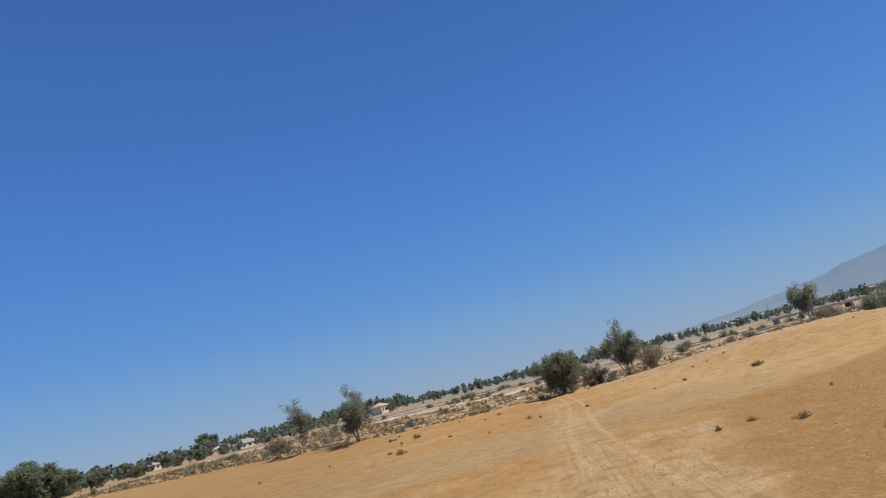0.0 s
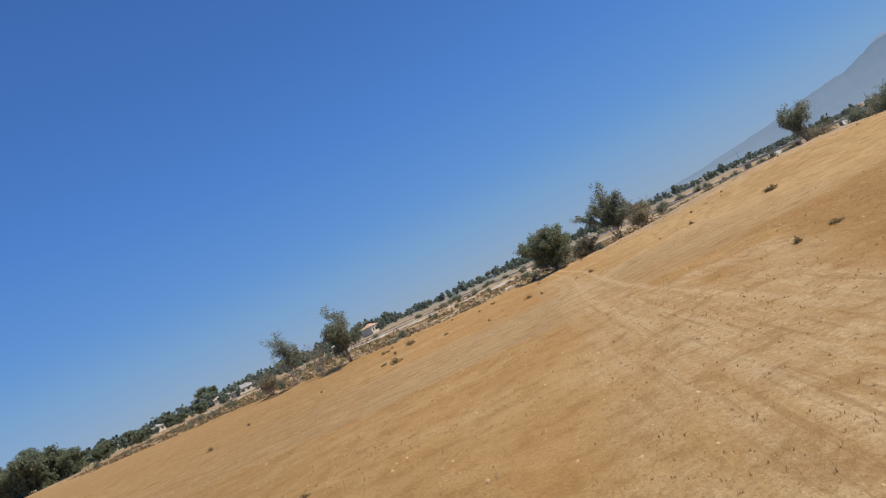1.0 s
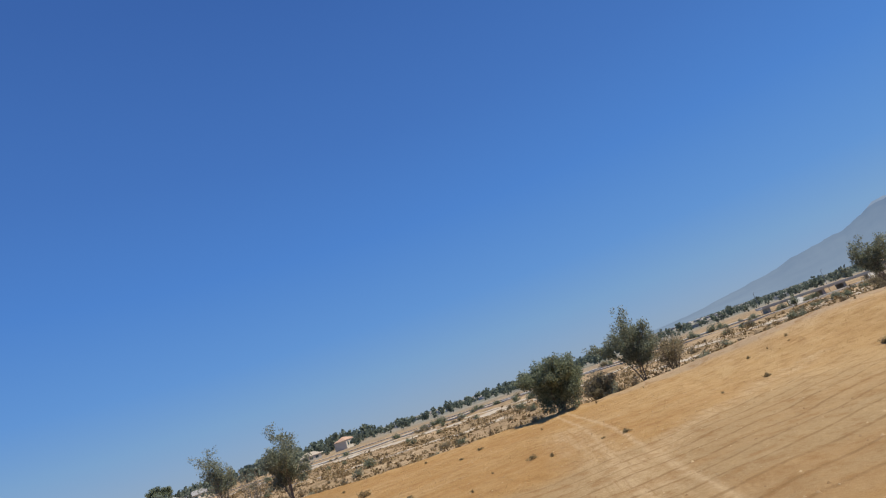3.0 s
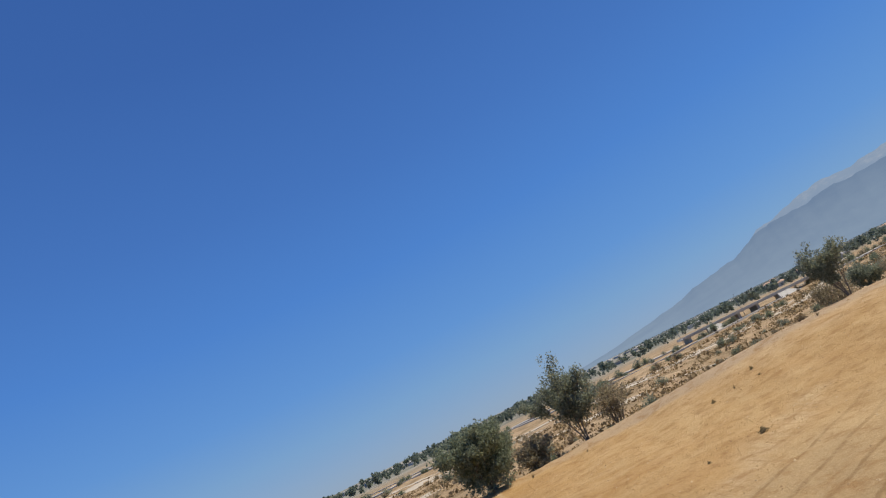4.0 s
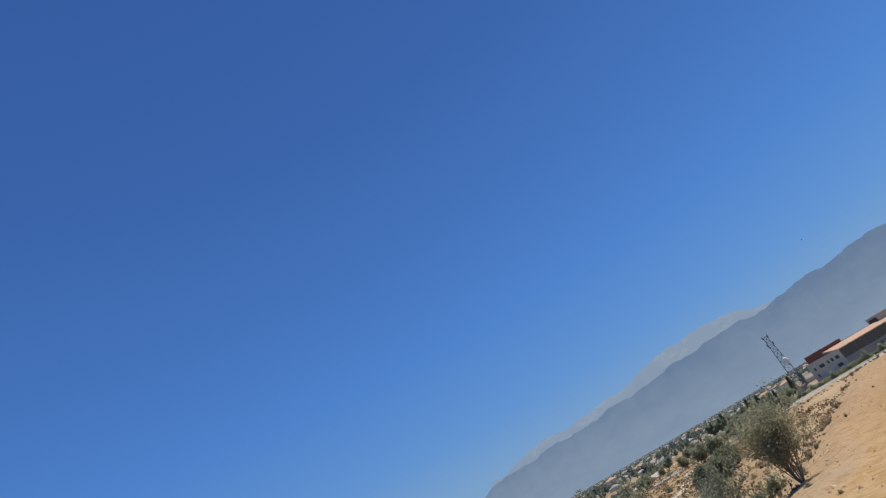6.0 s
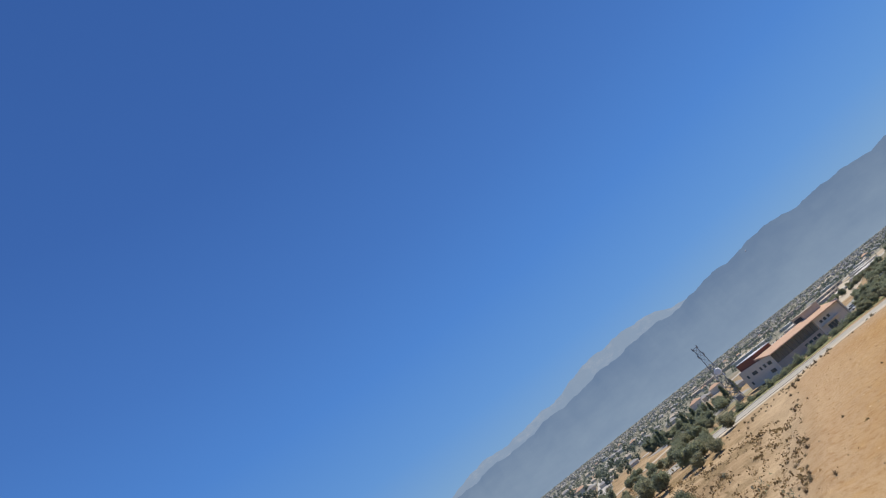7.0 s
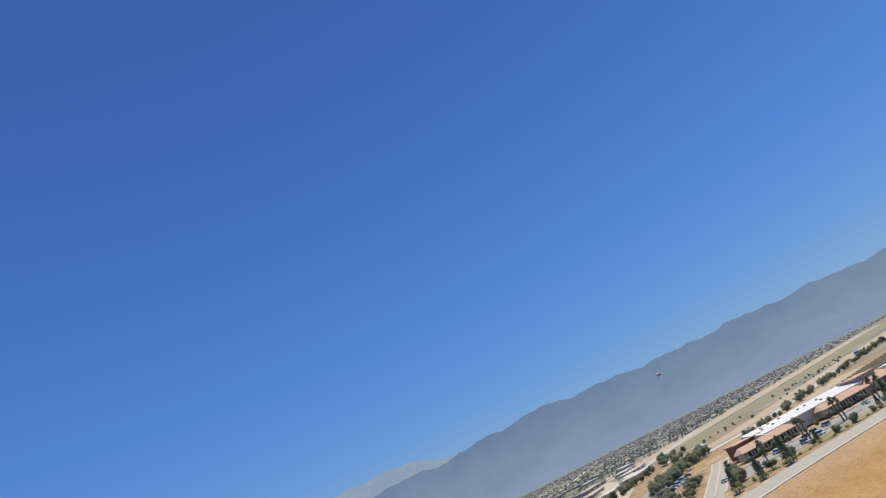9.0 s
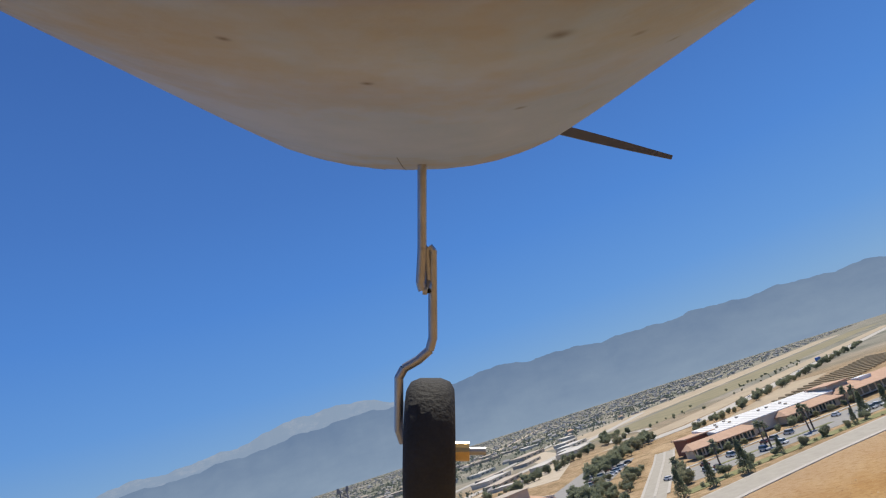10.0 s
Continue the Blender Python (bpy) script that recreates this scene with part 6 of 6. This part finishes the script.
# ---------------------------------------------------------------- the model aircraft, set at the camera's last pose to fit its view
def aircraft():
    """Nose of a foam model aircraft seen from below: hull, bent wire strut, wheel, propeller."""
    m = pose(155.63, 101.99, 25.78, 107.59, 17.08, -73.74)
    o = new("model_aircraft")
    o.matrix_world = m
    tagged(o, "white foam model aircraft nose with wire strut and black wheel", "model aircraft")
    g = Nodes("foam_hull")
    tc = g.add("ShaderNodeTexCoord")
    v = tc.outputs["Object"]
    # foam painted dim blue-grey to offset the orange light thrown up by the ground
    cool_base = g.ramp(g.math("MULTIPLY_ADD", g.noise(v, 9.0, 4), 0.8, g.math("MULTIPLY", g.noise(v, 60.0, 5), 0.2)), [(0.40, (0.29, 0.34, 0.42)), (0.50, (0.30, 0.40, 0.60)), (0.66, (0.37, 0.46, 0.66))])
    # brown patches: dirt, with the ground's warm bounce painted into the colour
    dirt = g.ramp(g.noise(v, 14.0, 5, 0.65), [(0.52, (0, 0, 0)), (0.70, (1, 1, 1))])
    col = g.mix(g.math("MULTIPLY", dirt, 0.55), cool_base, (0.36, 0.29, 0.17))
    # oil and dirt specks on the foam
    for x, y, z, r in ((0.0212, 0.0396, -0.1745, 0.0022), (-0.0163, 0.0356, -0.136, 0.0018), (-0.0373, 0.0361, -0.1075, 0.0016), (0.0203, 0.0381, -0.1105, 0.003), (0.0372, 0.0421, -0.1205, 0.002), (0.0495, 0.0464, -0.1365, 0.002)):
        far = g.add("ShaderNodeVectorMath")
        far.operation = "DISTANCE"
        g.link(v, far.inputs[0])
        far.inputs[1].default_value = (x, y, z)
        speck = g.math("SMOOTH_MIN", g.math("DIVIDE", far.outputs["Value"], r), 1.0, 0.5)
        col = g.mix(g.math("MULTIPLY", g.math("SUBTRACT", 1.0, speck), 0.9), col, (0.10, 0.075, 0.045))
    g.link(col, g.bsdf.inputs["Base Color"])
    g.bsdf.inputs["Roughness"].default_value = 0.75
    bp = g.add("ShaderNodeBump", Strength=0.15, Distance=0.002)
    g.link(g.noise(v, 160.0, 3), bp.inputs["Height"])
    g.link(bp.outputs[0], g.bsdf.inputs["Normal"])
    secs = [(0.09, 0.100, 0.050), (0.14, 0.098, 0.049), (0.20, 0.094, 0.048), (0.26, 0.090, 0.047), (0.30, 0.087, 0.046), (0.325, 0.083, 0.044), (0.340, 0.072, 0.038), (0.350, 0.052, 0.028), (0.355, 0.026, 0.014)]
    n = 40
    vs, fs = [], []
    for d, a, b in secs:
        for k in range(n):
            t = 2 * math.pi * k / n
            y = math.sin(t)
            vs.append((-0.016 + 1.065 * a * math.copysign(abs(math.cos(t)) ** 0.9, math.cos(t)), 0.0846 + (b * y if y < 0 else 0.075 * (b / 0.05) * y), -d))
    for j in range(len(secs) - 1):
        for k in range(n):
            q = (k + 1) % n
            fs.append((j * n + k, j * n + q, (j + 1) * n + q, (j + 1) * n + k))
    fs.append(tuple(range(n))[::-1])
    fs.append(tuple((len(secs) - 1) * n + k for k in range(n)))
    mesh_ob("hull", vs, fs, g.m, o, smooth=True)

    # faint moulding seam along the keel and a dark lip at the cowl's edge
    seam_m = mat("seam_grey", (0.22, 0.25, 0.30), 0.8, scale=40)
    vs, fs = [], []
    for (d0, a0, b0), (d1, a1, b1) in zip(secs[3:-2], secs[4:-1]):
        tube(vs, fs, Vector((-0.019, 0.0846 - b0, -d0)), Vector((-0.019, 0.0846 - b1, -d1)), 0.00022, 0.00022, 6)
    mesh_ob("seam", vs, fs, seam_m, o)
    vs, fs = [], []
    lip = [(-0.0535, 0.0492), (-0.046, 0.0462), (-0.038, 0.0446), (-0.031, 0.0439)]
    for a, b in zip(lip[:-1], lip[1:]):
        tube(vs, fs, Vector((*a, -0.343)), Vector((*b, -0.343)), 0.0009, 0.0009, 8)
    mesh_ob("cowl_lip", vs, fs, seam_m, o)

    wire = mat("steel_wire", (0.42, 0.42, 0.43), 0.4, (0.32, 0.32, 0.33), 60, metal=0.8)
    # the wire bends once round into a spring coil, then cranks out to the axle (millimetres, traced to fit the camera's
    # view)
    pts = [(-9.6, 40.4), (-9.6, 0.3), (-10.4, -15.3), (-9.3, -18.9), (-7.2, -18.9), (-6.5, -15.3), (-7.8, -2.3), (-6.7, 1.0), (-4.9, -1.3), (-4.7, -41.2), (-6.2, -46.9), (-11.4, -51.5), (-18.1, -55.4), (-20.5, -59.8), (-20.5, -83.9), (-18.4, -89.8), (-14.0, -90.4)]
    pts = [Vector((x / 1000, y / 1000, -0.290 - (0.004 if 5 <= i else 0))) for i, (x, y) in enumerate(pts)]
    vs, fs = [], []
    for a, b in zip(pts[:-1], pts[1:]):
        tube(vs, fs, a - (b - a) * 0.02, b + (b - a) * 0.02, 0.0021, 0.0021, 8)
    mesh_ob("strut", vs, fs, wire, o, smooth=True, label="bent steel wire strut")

    rubber = mat("black_rubber", (0.035, 0.034, 0.033), 0.8, (0.02, 0.02, 0.02), 80, bump=0.2)
    cx, cy, cz = -0.006, -0.0965, -0.302
    prof = [(-0.0115, 0.020), (-0.0115, 0.029), (-0.0095, 0.0325), (-0.005, 0.0343), (0.005, 0.0343), (0.0095, 0.0325), (0.0115, 0.029), (0.0115, 0.020)]
    vs, fs = [], []
    n = 36
    for k in range(n):
        t = 2 * math.pi * k / n
        for x, r in prof:
            vs.append((cx + x, cy + r * math.sin(t), cz + r * math.cos(t)))
    for k in range(n):
        q = (k + 1) % n
        for i in range(len(prof)):
            j = (i + 1) % len(prof)
            fs.append((k * 8 + i, k * 8 + j, q * 8 + j, q * 8 + i))
    wheel = mesh_ob("wheel", vs, fs, rubber, o, smooth=True, label="small black foam-rubber wheel")
    hubm = mat("white_plastic_hub", (0.6, 0.6, 0.58), 0.5, scale=40)
    brass = mat("brass", (0.62, 0.43, 0.19), 0.35, (0.48, 0.33, 0.15), 60, metal=0.9)

    def spin(name, x0, x1, r, material, parent):
        a, b = [], []
        tube(a, b, Vector((x0, cy, cz)), Vector((x1, cy, cz)), r, r, 14)
        b.append(tuple(range(14))[::-1])
        b.append(tuple(range(14, 28)))
        return mesh_ob(name, a, b, material, parent)

    spin("hub", cx - 0.010, cx + 0.010, 0.0201, hubm, wheel)
    spin("axle_collar", cx + 0.0118, cx + 0.0185, 0.0046, brass, o)
    spin("axle_bolt", cx + 0.0185, cx + 0.0265, 0.0018, wire, o)
    # propeller at rest
    blade = mat("grey_plastic_blade", (0.10, 0.10, 0.11), 0.45, scale=30)
    for side, name in ((1, "blade"), (-1, "blade")):
        vs, fs = [], []
        N = 12
        for i in range(N + 1):
            u = i / N
            r = 0.008 + u * 0.142
            w = 0.0038 * (0.45 + 1.1 * math.sin(math.pi * min(1, 0.12 + u * 0.83)))
            tw = radians(38 - 26 * u)
            c = Vector((side * r * math.cos(radians(14)), -side * r * math.sin(radians(14)), 0))
            up = Vector((math.sin(radians(14)), math.cos(radians(14)), 0))
            for e in (-0.5, 0.5):
                q = c + up * (e * w * math.cos(tw)) + Vector((0, 0, e * w * math.sin(tw) * side))
                vs.append((q.x - 0.010, q.y + 0.0905, q.z - 0.374))
                vs.append((q.x - 0.010, q.y + 0.0905, q.z - 0.3755))
        for i in range(N):
            b = i * 4
            fs += [(b, b + 2, b + 6, b + 4), (b + 1, b + 5, b + 7, b + 3), (b, b + 4, b + 5, b + 1), (b + 2, b + 3, b + 7, b + 6)]
        fs += [(0, 1, 3, 2), (N * 4, N * 4 + 2, N * 4 + 3, N * 4 + 1)]
        mesh_ob("propeller_blade", vs, fs, blade, o, smooth=False)
    vs, fs = [], []
    tube(vs, fs, Vector((-0.010, 0.0905, -0.352)), Vector((-0.010, 0.0905, -0.385)), 0.014, 0.006, 16)
    fs.append(tuple(range(16, 32)))
    mesh_ob("spinner", vs, fs, blade, o, smooth=True)
    return o


aircraft()
